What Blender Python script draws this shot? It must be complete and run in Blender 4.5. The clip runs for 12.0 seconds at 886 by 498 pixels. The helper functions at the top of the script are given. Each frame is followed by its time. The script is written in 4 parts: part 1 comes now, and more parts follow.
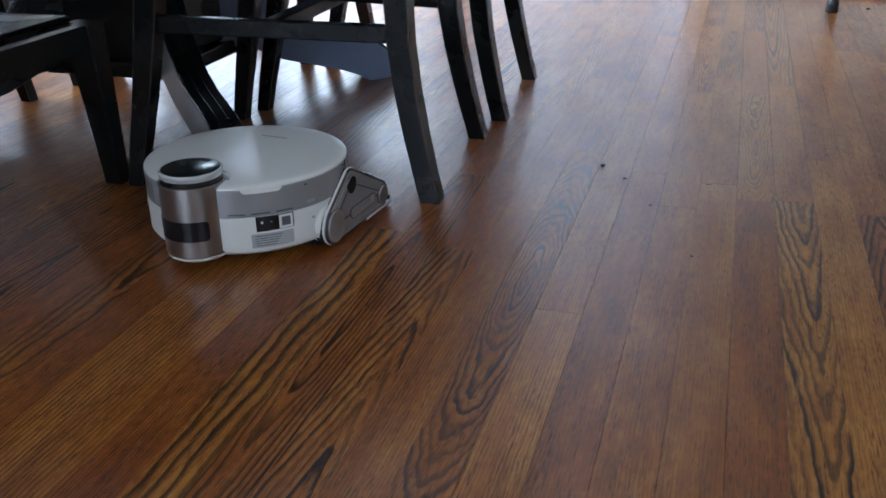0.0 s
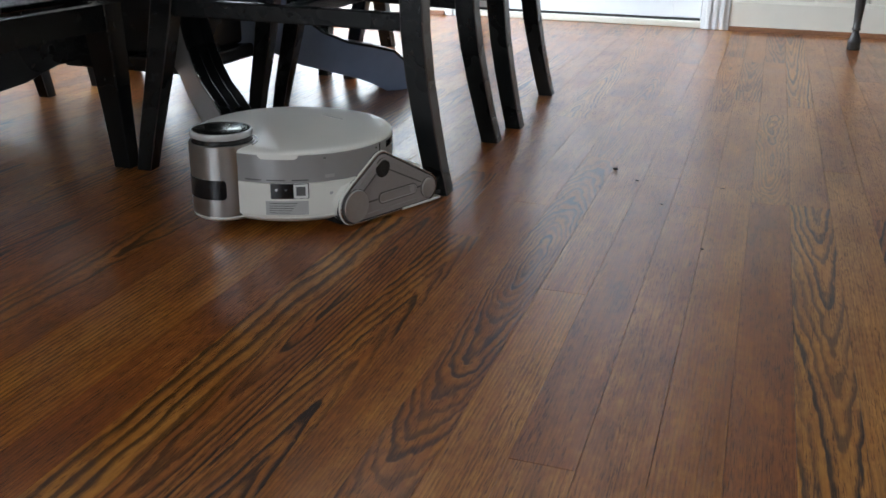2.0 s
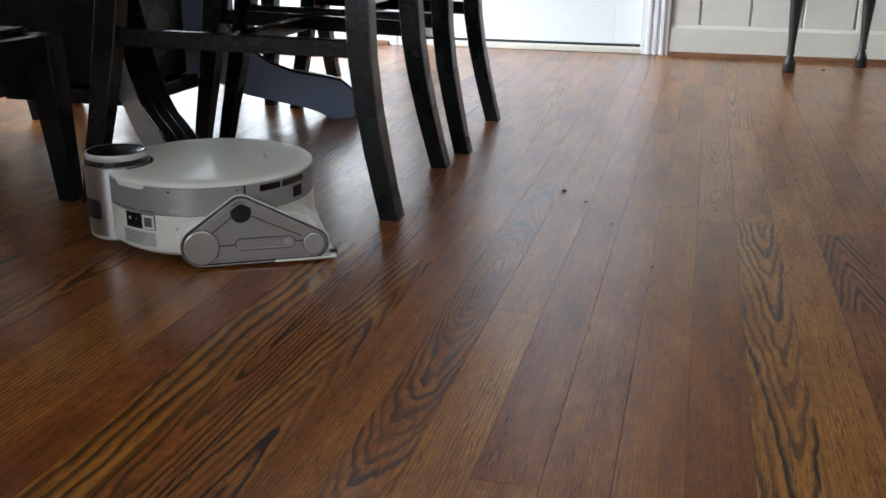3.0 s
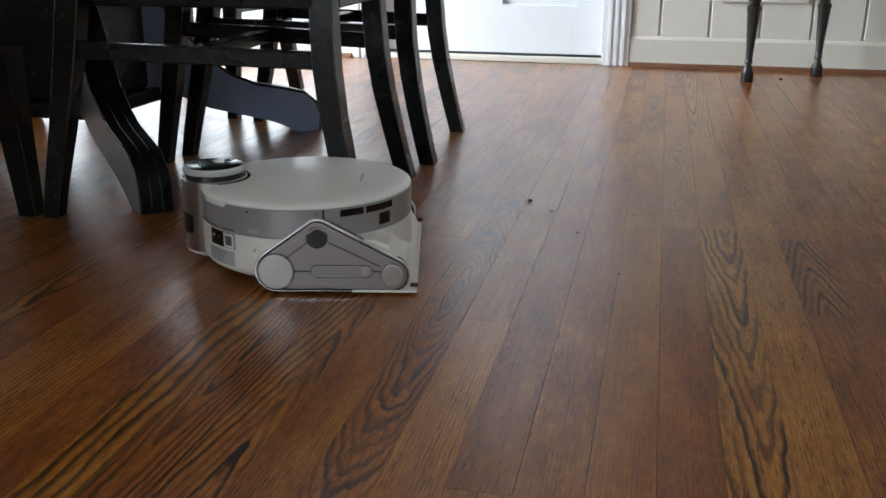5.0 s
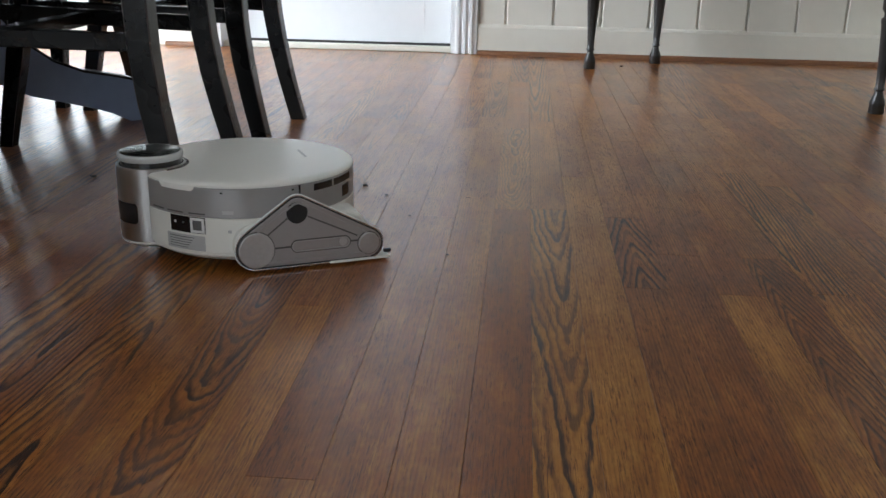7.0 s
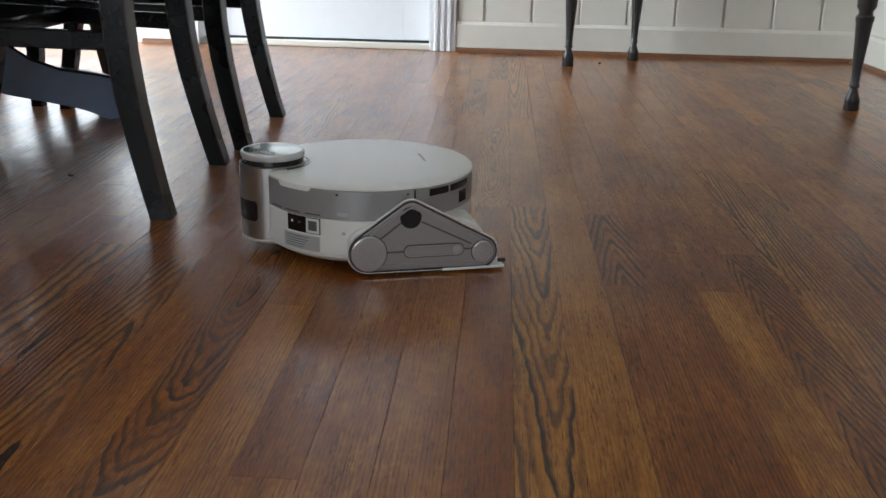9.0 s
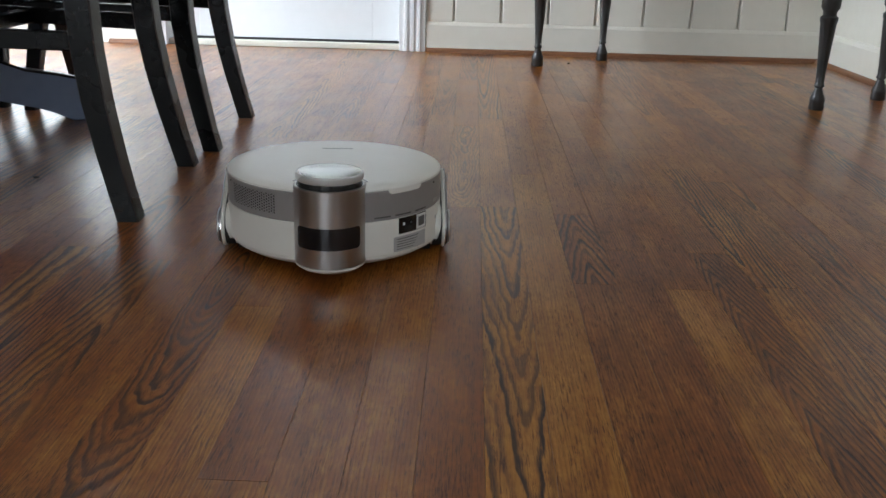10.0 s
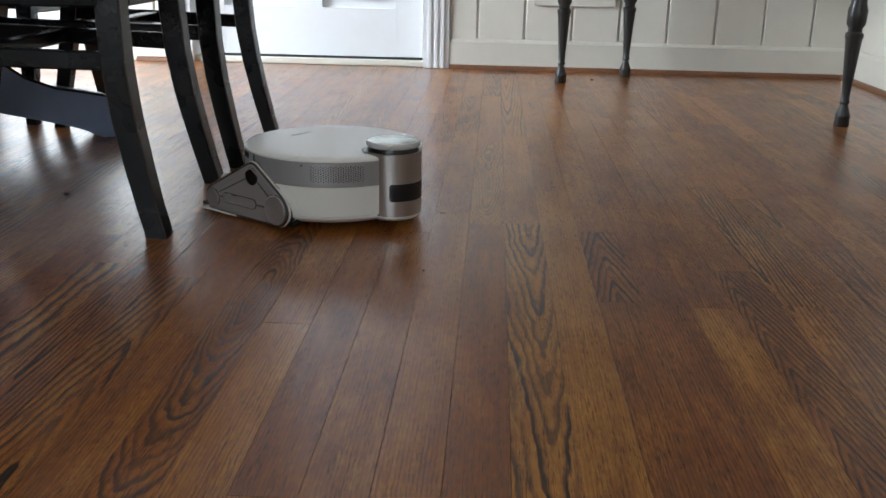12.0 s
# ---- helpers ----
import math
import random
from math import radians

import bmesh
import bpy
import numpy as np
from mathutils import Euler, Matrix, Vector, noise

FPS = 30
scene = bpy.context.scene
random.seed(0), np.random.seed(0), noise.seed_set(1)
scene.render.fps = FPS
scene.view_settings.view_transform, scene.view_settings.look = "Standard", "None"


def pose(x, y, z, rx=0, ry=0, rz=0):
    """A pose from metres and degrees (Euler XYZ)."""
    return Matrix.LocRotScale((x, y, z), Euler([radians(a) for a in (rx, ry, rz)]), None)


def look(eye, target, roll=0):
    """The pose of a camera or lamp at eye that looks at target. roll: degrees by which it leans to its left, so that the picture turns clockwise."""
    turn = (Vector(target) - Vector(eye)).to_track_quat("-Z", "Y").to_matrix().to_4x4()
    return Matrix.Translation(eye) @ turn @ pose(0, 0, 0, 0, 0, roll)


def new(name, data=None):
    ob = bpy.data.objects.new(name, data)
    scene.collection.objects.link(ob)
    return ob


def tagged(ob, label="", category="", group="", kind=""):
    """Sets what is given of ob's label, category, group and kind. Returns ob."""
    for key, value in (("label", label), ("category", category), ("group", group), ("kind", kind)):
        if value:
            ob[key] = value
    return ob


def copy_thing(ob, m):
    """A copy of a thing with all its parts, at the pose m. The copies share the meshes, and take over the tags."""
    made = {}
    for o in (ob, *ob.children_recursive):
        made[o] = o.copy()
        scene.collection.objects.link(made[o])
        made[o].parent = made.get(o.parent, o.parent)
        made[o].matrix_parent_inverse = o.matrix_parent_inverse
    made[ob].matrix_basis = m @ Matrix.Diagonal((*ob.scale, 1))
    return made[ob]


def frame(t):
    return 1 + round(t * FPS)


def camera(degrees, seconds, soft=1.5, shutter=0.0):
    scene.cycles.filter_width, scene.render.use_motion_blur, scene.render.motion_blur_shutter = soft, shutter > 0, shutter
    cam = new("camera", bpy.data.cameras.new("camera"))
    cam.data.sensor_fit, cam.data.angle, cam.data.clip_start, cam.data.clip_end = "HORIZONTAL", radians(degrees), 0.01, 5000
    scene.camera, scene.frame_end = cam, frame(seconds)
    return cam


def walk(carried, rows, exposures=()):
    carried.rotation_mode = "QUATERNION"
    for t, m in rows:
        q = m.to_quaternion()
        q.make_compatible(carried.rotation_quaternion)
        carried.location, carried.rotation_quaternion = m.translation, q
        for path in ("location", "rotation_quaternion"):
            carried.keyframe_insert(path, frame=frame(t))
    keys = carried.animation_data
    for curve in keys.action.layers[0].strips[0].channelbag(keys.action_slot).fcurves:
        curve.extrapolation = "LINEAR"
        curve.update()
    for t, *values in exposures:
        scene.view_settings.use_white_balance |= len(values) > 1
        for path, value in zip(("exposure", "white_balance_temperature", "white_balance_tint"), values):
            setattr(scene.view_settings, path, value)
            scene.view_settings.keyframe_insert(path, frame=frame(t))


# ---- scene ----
cam = camera(50.2, 12.0, soft=1.5, shutter=0.3)
PATH = [
    (0, (0.330, -0.049, 0.627), (-0.207, 1.697, -0.187), -1.0),
    (0.2, (0.328, -0.074, 0.592), (-0.234, 1.676, -0.196), -0.6),
    (0.5, (0.338, -0.076, 0.567), (-0.253, 1.652, -0.248), -1.1),
    (0.7, (0.333, -0.070, 0.537), (-0.295, 1.651, -0.265), -1.3),
    (1, (0.338, -0.080, 0.536), (-0.369, 1.621, -0.244), -1.9),
    (1.2, (0.338, -0.079, 0.525), (-0.379, 1.622, -0.243), -1.4),
    (1.5, (0.348, -0.069, 0.526), (-0.348, 1.651, -0.221), -0.6),
    (1.8, (0.339, -0.074, 0.518), (-0.261, 1.691, -0.207), 1.3),
    (2, (0.354, -0.059, 0.515), (-0.231, 1.717, -0.195), 0.8),
    (2.5, (0.353, -0.059, 0.511), (-0.173, 1.750, -0.162), 0.8),
    (3, (0.348, -0.063, 0.505), (-0.140, 1.765, -0.144), 0.4),
    (5, (0.343, -0.065, 0.502), (-0.074, 1.789, -0.122), 0.3),
    (5.2, (0.357, -0.068, 0.503), (-0.055, 1.785, -0.128), 0.3),
    (5.5, (0.377, -0.051, 0.502), (0.022, 1.811, -0.137), 0.7),
    (5.8, (0.395, -0.023, 0.482), (0.128, 1.855, -0.153), 0.7),
    (6, (0.412, -0.040, 0.491), (0.188, 1.842, -0.149), 0.6),
    (6.5, (0.411, -0.039, 0.481), (0.246, 1.851, -0.153), 1.0),
    (8.5, (0.406, -0.043, 0.485), (0.275, 1.848, -0.153), 1.3),
    (9, (0.408, -0.043, 0.485), (0.303, 1.849, -0.155), 1.3),
    (9.5, (0.411, -0.044, 0.485), (0.346, 1.851, -0.154), 1.6),
    (10, (0.410, -0.043, 0.485), (0.365, 1.852, -0.153), 1.5),
    (10.5, (0.410, -0.045, 0.485), (0.365, 1.851, -0.151), 1.4),
    (11, (0.408, -0.046, 0.485), (0.354, 1.851, -0.147), 1.4),
    (11.5, (0.407, -0.046, 0.485), (0.342, 1.853, -0.138), 1.3),
    (12, (0.405, -0.050, 0.492), (0.313, 1.853, -0.118), 1.2),
]
walk(cam, [(t, look(eye, target, roll)) for t, eye, target, roll in PATH],
     exposures=[(0.0, 0.82, 5500, 10), (0.4, 0.80, 6050, 10), (1.0, 0.80, 6250, 10), (2.2, 0.78, 6400, 10), (4.8, 0.60, 6500, 10), (12.0, 0.56, 6500, 10)])

# ---- light ----
world = bpy.data.worlds.new("sky")
scene.world = world
world.use_nodes = True
wn = world.node_tree
sky = wn.nodes.new("ShaderNodeTexSky")
sky.sky_type, sky.sun_disc = "NISHITA", False
sky.sun_elevation, sky.sun_rotation = radians(38), radians(-60)
wn.links.new(sky.outputs[0], wn.nodes["Background"].inputs[0])
wn.nodes["Background"].inputs[1].default_value = 0.12


def window_lamp(m, w, h, watts, colour):
    """Stands in for the sky's light in a window's opening."""
    data = bpy.data.lights.new("window_light", "AREA")
    data.shape, data.size, data.size_y, data.energy, data.color = "RECTANGLE", w, h, watts, colour
    ob = new("window_light", data)
    ob.matrix_world = m
    return ob


SKYLIGHT = (0.81, 0.90, 1.0)
window_lamp(look((-1.885, 3.93, 1.15), (-1.885, 0, 0.9)), 1.45, 2.0, 10, SKYLIGHT)
window_lamp(look((-2.86, 2.55, 1.35), (-0.9, 3.8, 0.5)), 1.7, 1.4, 74, SKYLIGHT).data.spread = radians(120)
window_lamp(look((-0.9, -4.93, 1.55), (-0.5, 4, 0.8)), 2.6, 1.2, 32, SKYLIGHT)
window_lamp(look((1.83, -1.2, 1.45), (0, 1.5, 0.2)), 1.3, 1.3, 5, SKYLIGHT)


# ---- materials ----
def mat(name, base, rough=0.5, metal=0.0, spec=0.5, grain=0.06, scale=60.0, bump=0.0, aniso=0.0, coat=0.0, stretch=(1, 1, 1), wear=None):
    """A surface with fine grain and broad unevenness; wear: (colour, amount) of scuffs."""
    m = bpy.data.materials.new(name)
    m.use_nodes = True
    t = m.node_tree
    b = t.nodes["Principled BSDF"]
    co = t.nodes.new("ShaderNodeTexCoord")
    mp = t.nodes.new("ShaderNodeMapping")
    mp.inputs["Scale"].default_value = stretch
    t.links.new(co.outputs["Object"], mp.inputs[0])
    n1 = t.nodes.new("ShaderNodeTexNoise")
    n1.inputs["Scale"].default_value, n1.inputs["Detail"].default_value = scale, 5
    n2 = t.nodes.new("ShaderNodeTexNoise")
    n2.inputs["Scale"].default_value, n2.inputs["Detail"].default_value = scale * 0.09, 3
    for n in (n1, n2):
        t.links.new(mp.outputs[0], n.inputs["Vector"])
    mix = t.nodes.new("ShaderNodeMath")
    mix.operation = "ADD"
    t.links.new(n1.outputs[0], mix.inputs[0])
    t.links.new(n2.outputs[0], mix.inputs[1])
    ramp = t.nodes.new("ShaderNodeValToRGB")
    lo, hi = [max(0, c * (1 - grain)) for c in base], [min(1, c * (1 + grain)) for c in base]
    ramp.color_ramp.elements[0].color, ramp.color_ramp.elements[1].color = (*lo, 1), (*hi, 1)
    half = t.nodes.new("ShaderNodeMath")
    half.operation = "MULTIPLY"
    half.inputs[1].default_value = 0.5
    t.links.new(mix.outputs[0], half.inputs[0])
    ramp.color_ramp.elements[0].position, ramp.color_ramp.elements[1].position = 0.3, 0.7
    t.links.new(half.outputs[0], ramp.inputs[0])
    out = ramp.outputs[0]
    if wear:
        n3 = t.nodes.new("ShaderNodeTexNoise")
        n3.inputs["Scale"].default_value, n3.inputs["Detail"].default_value = 45, 8
        t.links.new(co.outputs["Object"], n3.inputs["Vector"])
        r3 = t.nodes.new("ShaderNodeValToRGB")
        r3.color_ramp.elements[0].position, r3.color_ramp.elements[1].position = 0.66, 0.72
        r3.color_ramp.elements[1].color = (wear[1],) * 3 + (1,)
        t.links.new(n3.outputs[0], r3.inputs[0])
        mx = t.nodes.new("ShaderNodeMix")
        mx.data_type = "RGBA"
        t.links.new(r3.outputs[0], mx.inputs["Factor"])
        t.links.new(out, mx.inputs["A"])
        mx.inputs["B"].default_value = (*wear[0], 1)
        out = mx.outputs["Result"]
    t.links.new(out, b.inputs["Base Color"])
    rr = t.nodes.new("ShaderNodeMapRange")
    rr.inputs["To Min"].default_value, rr.inputs["To Max"].default_value = max(0.02, rough - 0.07), min(1, rough + 0.07)
    t.links.new(n2.outputs[0], rr.inputs[0])
    t.links.new(rr.outputs[0], b.inputs["Roughness"])
    b.inputs["Metallic"].default_value = metal
    b.inputs["Specular IOR Level"].default_value = spec
    b.inputs["Anisotropic"].default_value = aniso
    b.inputs["Coat Weight"].default_value = coat
    b.inputs["Coat Roughness"].default_value = 0.12
    if bump:
        bp = t.nodes.new("ShaderNodeBump")
        bp.inputs["Strength"].default_value, bp.inputs["Distance"].default_value = bump, 0.002
        t.links.new(n1.outputs[0], bp.inputs["Height"])
        t.links.new(bp.outputs[0], b.inputs["Normal"])
    return m


def floor_wood(name):
    """Stained oak: growth rings of a tapering trunk cut lengthwise, open pores and a worn satin varnish. Each board's faces
    carry its look (tone, amber, contrast), its cut (offset, depth, taper) and its rings (place, slope, count)."""
    m = bpy.data.materials.new(name)
    m.use_nodes = True
    t = m.node_tree
    N, L = t.nodes.new, t.links.new
    b = t.nodes["Principled BSDF"]

    def put(v, socket):
        if isinstance(v, (int, float)):
            socket.default_value = v
        else:
            L(v, socket)

    def math_(op, a, c=None, clamp=False):
        n = N("ShaderNodeMath")
        n.operation, n.use_clamp = op, clamp
        put(a, n.inputs[0])
        if c is not None:
            put(c, n.inputs[1])
        return n.outputs[0]

    def add(*v):
        out = v[0]
        for w in v[1:]:
            out = math_("ADD", out, w)
        return out

    def mul(a, c, clamp=False):
        return math_("MULTIPLY", a, c, clamp)

    def rise(v, lo, hi):
        n = N("ShaderNodeMapRange")
        n.interpolation_type = "SMOOTHSTEP"
        put(v, n.inputs["Value"])
        n.inputs["From Min"].default_value, n.inputs["From Max"].default_value = lo, hi
        return n.outputs[0]

    def noise_(vec, scale, detail=3, rough=0.5):
        n = N("ShaderNodeTexNoise")
        n.inputs["Scale"].default_value, n.inputs["Detail"].default_value, n.inputs["Roughness"].default_value = scale, detail, rough
        L(vec, n.inputs["Vector"])
        return n.outputs[0]

    def blend(kind, f, a, c):
        n = N("ShaderNodeMix")
        n.data_type, n.blend_type = "RGBA", kind
        put(f, n.inputs["Factor"])
        for v, k in ((a, "A"), (c, "B")):
            if isinstance(v, tuple):
                n.inputs[k].default_value = (*v, 1)
            else:
                L(v, n.inputs[k])
        return n.outputs["Result"]

    def trio(key):
        a, c = N("ShaderNodeAttribute"), N("ShaderNodeSeparateXYZ")
        a.attribute_name = key
        L(a.outputs["Vector"], c.inputs[0])
        return c.outputs[0], c.outputs[1], c.outputs[2]

    tone, amber, contrast = trio("look")
    off, dep, taper = trio("cut")
    at, slope, count = trio("rings")
    wave, _, seed = trio("wave")
    geo = N("ShaderNodeNewGeometry")
    pos = geo.outputs["Position"]
    xyz = N("ShaderNodeSeparateXYZ")
    L(pos, xyz.inputs[0])
    shift = mul(seed, 37.0)

    def space(fx, fy):
        c = N("ShaderNodeCombineXYZ")
        L(add(mul(xyz.outputs[0], fx), shift), c.inputs[0])
        L(mul(xyz.outputs[1], fy), c.inputs[1])
        L(shift, c.inputs[2])
        return c.outputs[0]

    def about(v):
        return math_("SUBTRACT", v, 0.5)

    wob = about(noise_(space(1.0, 0.30), 11, 1))
    wob1 = about(noise_(space(1.0, 0.45), 34, 2))
    wob2 = about(noise_(space(1.0, 0.16), 130, 3))
    # distance from the pith, less the trunk's taper along the board
    cell = math_("FRACT", math_("DIVIDE", math_("SUBTRACT", xyz.outputs[0], 0.437 - 6.67), 0.0667))
    dx = mul(math_("SUBTRACT", cell, off), 0.0667)
    along = math_("SUBTRACT", xyz.outputs[1], at)
    depth = add(dep, mul(slope, along))
    r = math_("SQRT", add(mul(dx, dx), mul(depth, depth)))
    r = add(math_("SUBTRACT", r, mul(taper, along)), mul(wave, add(mul(wob, 0.030), mul(wob1, 0.014))), mul(wob2, 0.0022))
    turns = mul(r, count)
    saw = math_("FRACT", turns)
    each = N("ShaderNodeTexWhiteNoise")
    each.noise_dimensions = "1D"
    L(add(math_("FLOOR", turns), shift), each.inputs["W"])
    ring = mul(mul(rise(saw, 0.28, 0.74), math_("SUBTRACT", 1.0, rise(saw, 0.86, 1.0))), add(0.5, mul(each.outputs["Value"], 0.6)))
    tear = noise_(space(1.0, 0.07), 330, 4, 0.7)
    ring = mul(ring, rise(tear, 0.20, 0.50))
    pores = rise(noise_(space(1.0, 0.045), 900, 3, 0.7), 0.50, 0.64)
    pores = mul(pores, rise(noise_(space(1.0, 0.09), 70, 3, 0.6), 0.32, 0.56))
    streak = about(noise_(space(1.0, 0.03), 240, 4, 0.65))
    cloud = about(noise_(space(1.0, 0.22), 22, 5, 0.66))
    mottle = about(noise_(space(1.0, 0.5), 120, 3, 0.6))
    level = add(0.14, mul(tone, 0.78), mul(streak, 0.60), mul(cloud, 1.05), mul(mottle, 0.55))
    warm = N("ShaderNodeValToRGB")
    gold = N("ShaderNodeValToRGB")
    for ramp, stops in ((warm, ((0.0, (0.094, 0.0235, 0.0053)), (0.5, (0.269, 0.0765, 0.0135)), (1.0, (0.503, 0.1807, 0.0352)))),
                        (gold, ((0.0, (0.125, 0.0378, 0.0065)), (0.5, (0.337, 0.1243, 0.0172)), (1.0, (0.593, 0.2647, 0.0491))))):
        els = ramp.color_ramp.elements
        els[0].position, els[1].position = stops[0][0], stops[2][0]
        els.new(stops[1][0])
        for e, (p, c) in zip(els, stops):
            e.color = (*c, 1)
        L(math_("ADD", level, 0.0, True), ramp.inputs[0])
    base = blend("MIX", math_("ADD", amber, mul(cloud, 0.8), True), warm.outputs[0], gold.outputs[0])
    base = blend("MULTIPLY", mul(pores, 0.85), base, (0.16, 0.11, 0.09))
    dark = mul(ring, mul(contrast, 1.25), True)
    base = blend("MULTIPLY", dark, base, (0.06, 0.042, 0.038))
    L(base, b.inputs["Base Color"])
    L(add(0.27, mul(noise_(pos, 7, 4), 0.13), mul(pores, 0.12)), b.inputs["Roughness"])
    b.inputs["IOR"].default_value = 1.45
    b.inputs["Specular IOR Level"].default_value = 0.15
    b.inputs["Coat Weight"].default_value, b.inputs["Coat Roughness"].default_value, b.inputs["Coat IOR"].default_value = 0.68, 0.17, 1.48
    hgt = add(mul(mul(ring, add(0.35, contrast)), -0.55), mul(pores, -0.3), mul(noise_(pos, 15, 2), 2.2))
    bp = N("ShaderNodeBump")
    bp.inputs["Strength"].default_value, bp.inputs["Distance"].default_value = 0.20, 0.0012
    L(hgt, bp.inputs["Height"])
    L(bp.outputs[0], b.inputs["Normal"])
    L(bp.outputs[0], b.inputs["Coat Normal"])
    return m


OAK = floor_wood("stained_oak")
GAP = mat("dark_joint", (0.012, 0.007, 0.004), 0.8)
WALL = mat("painted_wainscot", (0.61, 0.59, 0.52), 0.45, grain=0.03, scale=25, bump=0.05)
UPPER = mat("unseen_wall_dimmer", (0.24, 0.23, 0.20), 0.6, grain=0.04, scale=20, bump=0.05)
DOORPAINT = mat("white_door_paint", (0.68, 0.70, 0.71), 0.38, grain=0.02, scale=30, bump=0.04)
SHOE = mat("stained_oak_moulding", (0.16, 0.065, 0.028), 0.4, grain=0.3, scale=80, stretch=(1, 1, 1))
CEIL = mat("ceiling_paint", (0.80, 0.79, 0.76), 0.8)
BLACK = mat("black_paint", (0.006, 0.0066, 0.0066), 0.27, spec=0.22, grain=0.25, scale=50, bump=0.08, wear=((0.08, 0.065, 0.05), 0.12))
WORN = mat("rubbed_edge", (0.035, 0.022, 0.020), 0.3, grain=0.4, scale=70, wear=((0.30, 0.17, 0.14), 0.9))
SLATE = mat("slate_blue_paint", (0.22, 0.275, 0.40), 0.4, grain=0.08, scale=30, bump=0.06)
# shaded copy of the slate leg sides, the shade put into the colour
GREY = mat("shaded_leg_grey", (0.16, 0.155, 0.15), 0.35, grain=0.1, scale=30, bump=0.06)
YELLOW = mat("mustard_cloth", (0.46, 0.33, 0.05), 0.9, grain=0.2, scale=400, bump=0.4)
IRON = mat("dark_turned_wood", (0.016, 0.015, 0.014), 0.35, grain=0.3, scale=60, bump=0.1)
WHITE = mat("robot_white_plastic", (0.80, 0.79, 0.73), 0.32, grain=0.015, scale=40)
LID = mat("robot_pearl_lid", (0.86, 0.86, 0.81), 0.42, grain=0.015, scale=40, coat=0.25)
BAND = mat("robot_grey_band", (0.36, 0.36, 0.355), 0.36, metal=0.35, grain=0.03, scale=90)
STEEL = mat("brushed_steel", (0.44, 0.43, 0.415), 0.3, metal=1.0, grain=0.12, scale=60, aniso=0.6, stretch=(1, 1, 0.02))
SILVER = mat("silver_plastic", (0.36, 0.335, 0.325), 0.38, metal=0.35, grain=0.03, scale=120)
DISC = mat("brushed_disc", (0.50, 0.49, 0.48), 0.3, metal=0.8, grain=0.08, scale=200)
DARK = mat("black_plastic", (0.008, 0.008, 0.009), 0.18, grain=0.1)
RUBBER = mat("black_rubber", (0.014, 0.014, 0.014), 0.7, grain=0.2, scale=300)
STICK = mat("sticker_grey", (0.45, 0.45, 0.44), 0.5)
PAPER = mat("sticker_white", (0.72, 0.72, 0.70), 0.5)
PRINT = mat("grey_print", (0.10, 0.10, 0.10), 0.5)
DUST = mat("dirt_crumb", (0.02, 0.013, 0.008), 0.9)
CHROME = mat("polished_trim", (0.7, 0.7, 0.72), 0.12, metal=1.0, grain=0.02)
# dark grey that carries the shadow in the pod plate's grooves
GROOVE_SHADE = mat("groove_shade", (0.10, 0.09, 0.085), 0.5, grain=0.05)
CAPWHITE = mat("cap_rim_satin", (0.62, 0.63, 0.62), 0.26, metal=0.3, grain=0.015)
GREEN = mat("cap_mirror", (0.55, 0.58, 0.55), 0.22, metal=1.0, grain=0.02)

# window glass
GLASS = bpy.data.materials.new("window_glass")
GLASS.use_nodes = True
gb = GLASS.node_tree.nodes["Principled BSDF"]
gb.inputs["Transmission Weight"].default_value, gb.inputs["Roughness"].default_value, gb.inputs["IOR"].default_value = 1.0, 0.0, 1.02
# daylight seen outside
OUT = bpy.data.materials.new("bright_outdoors")
OUT.use_nodes = True
ob_ = OUT.node_tree.nodes["Principled BSDF"]
ob_.inputs["Emission Color"].default_value = (0.86, 0.92, 1.0, 1)
ob_.inputs["Emission Strength"].default_value = 1.05
ob_.inputs["Base Color"].default_value = (0.5, 0.55, 0.5, 1)


# ---- mesh helpers ----
def part(name, bm, material, parent=None, label="", smooth=False):
    me = bpy.data.meshes.new(name)
    bmesh.ops.recalc_face_normals(bm, faces=bm.faces[:])
    if smooth:
        for f in bm.faces:
            f.smooth = True
        for e in bm.edges:
            if len(e.link_faces) == 2 and e.calc_face_angle(0) > 0.6:
                e.smooth = False
    bm.to_mesh(me)
    bm.free()
    for m in material if isinstance(material, tuple) else (material,):
        me.materials.append(m)
    ob = new(name, me)
    if parent:
        ob.parent = parent
    if label:
        ob["label"] = label
    return ob


def box(x0, x1, y0, y1, z0, z1, bev=0.0, bm=None, seg=2):
    own = bm is None
    bm = bm or bmesh.new()
    vs = bmesh.ops.create_cube(bm, size=1, matrix=Matrix.Translation(((x0 + x1) / 2, (y0 + y1) / 2, (z0 + z1) / 2)) @ Matrix.Diagonal((x1 - x0, y1 - y0, z1 - z0, 1)))["verts"]
    if bev:
        es = list({e for v in vs for e in v.link_edges})
        bmesh.ops.bevel(bm, geom=es, offset=bev, segments=seg, affect="EDGES", profile=0.5)
    return bm


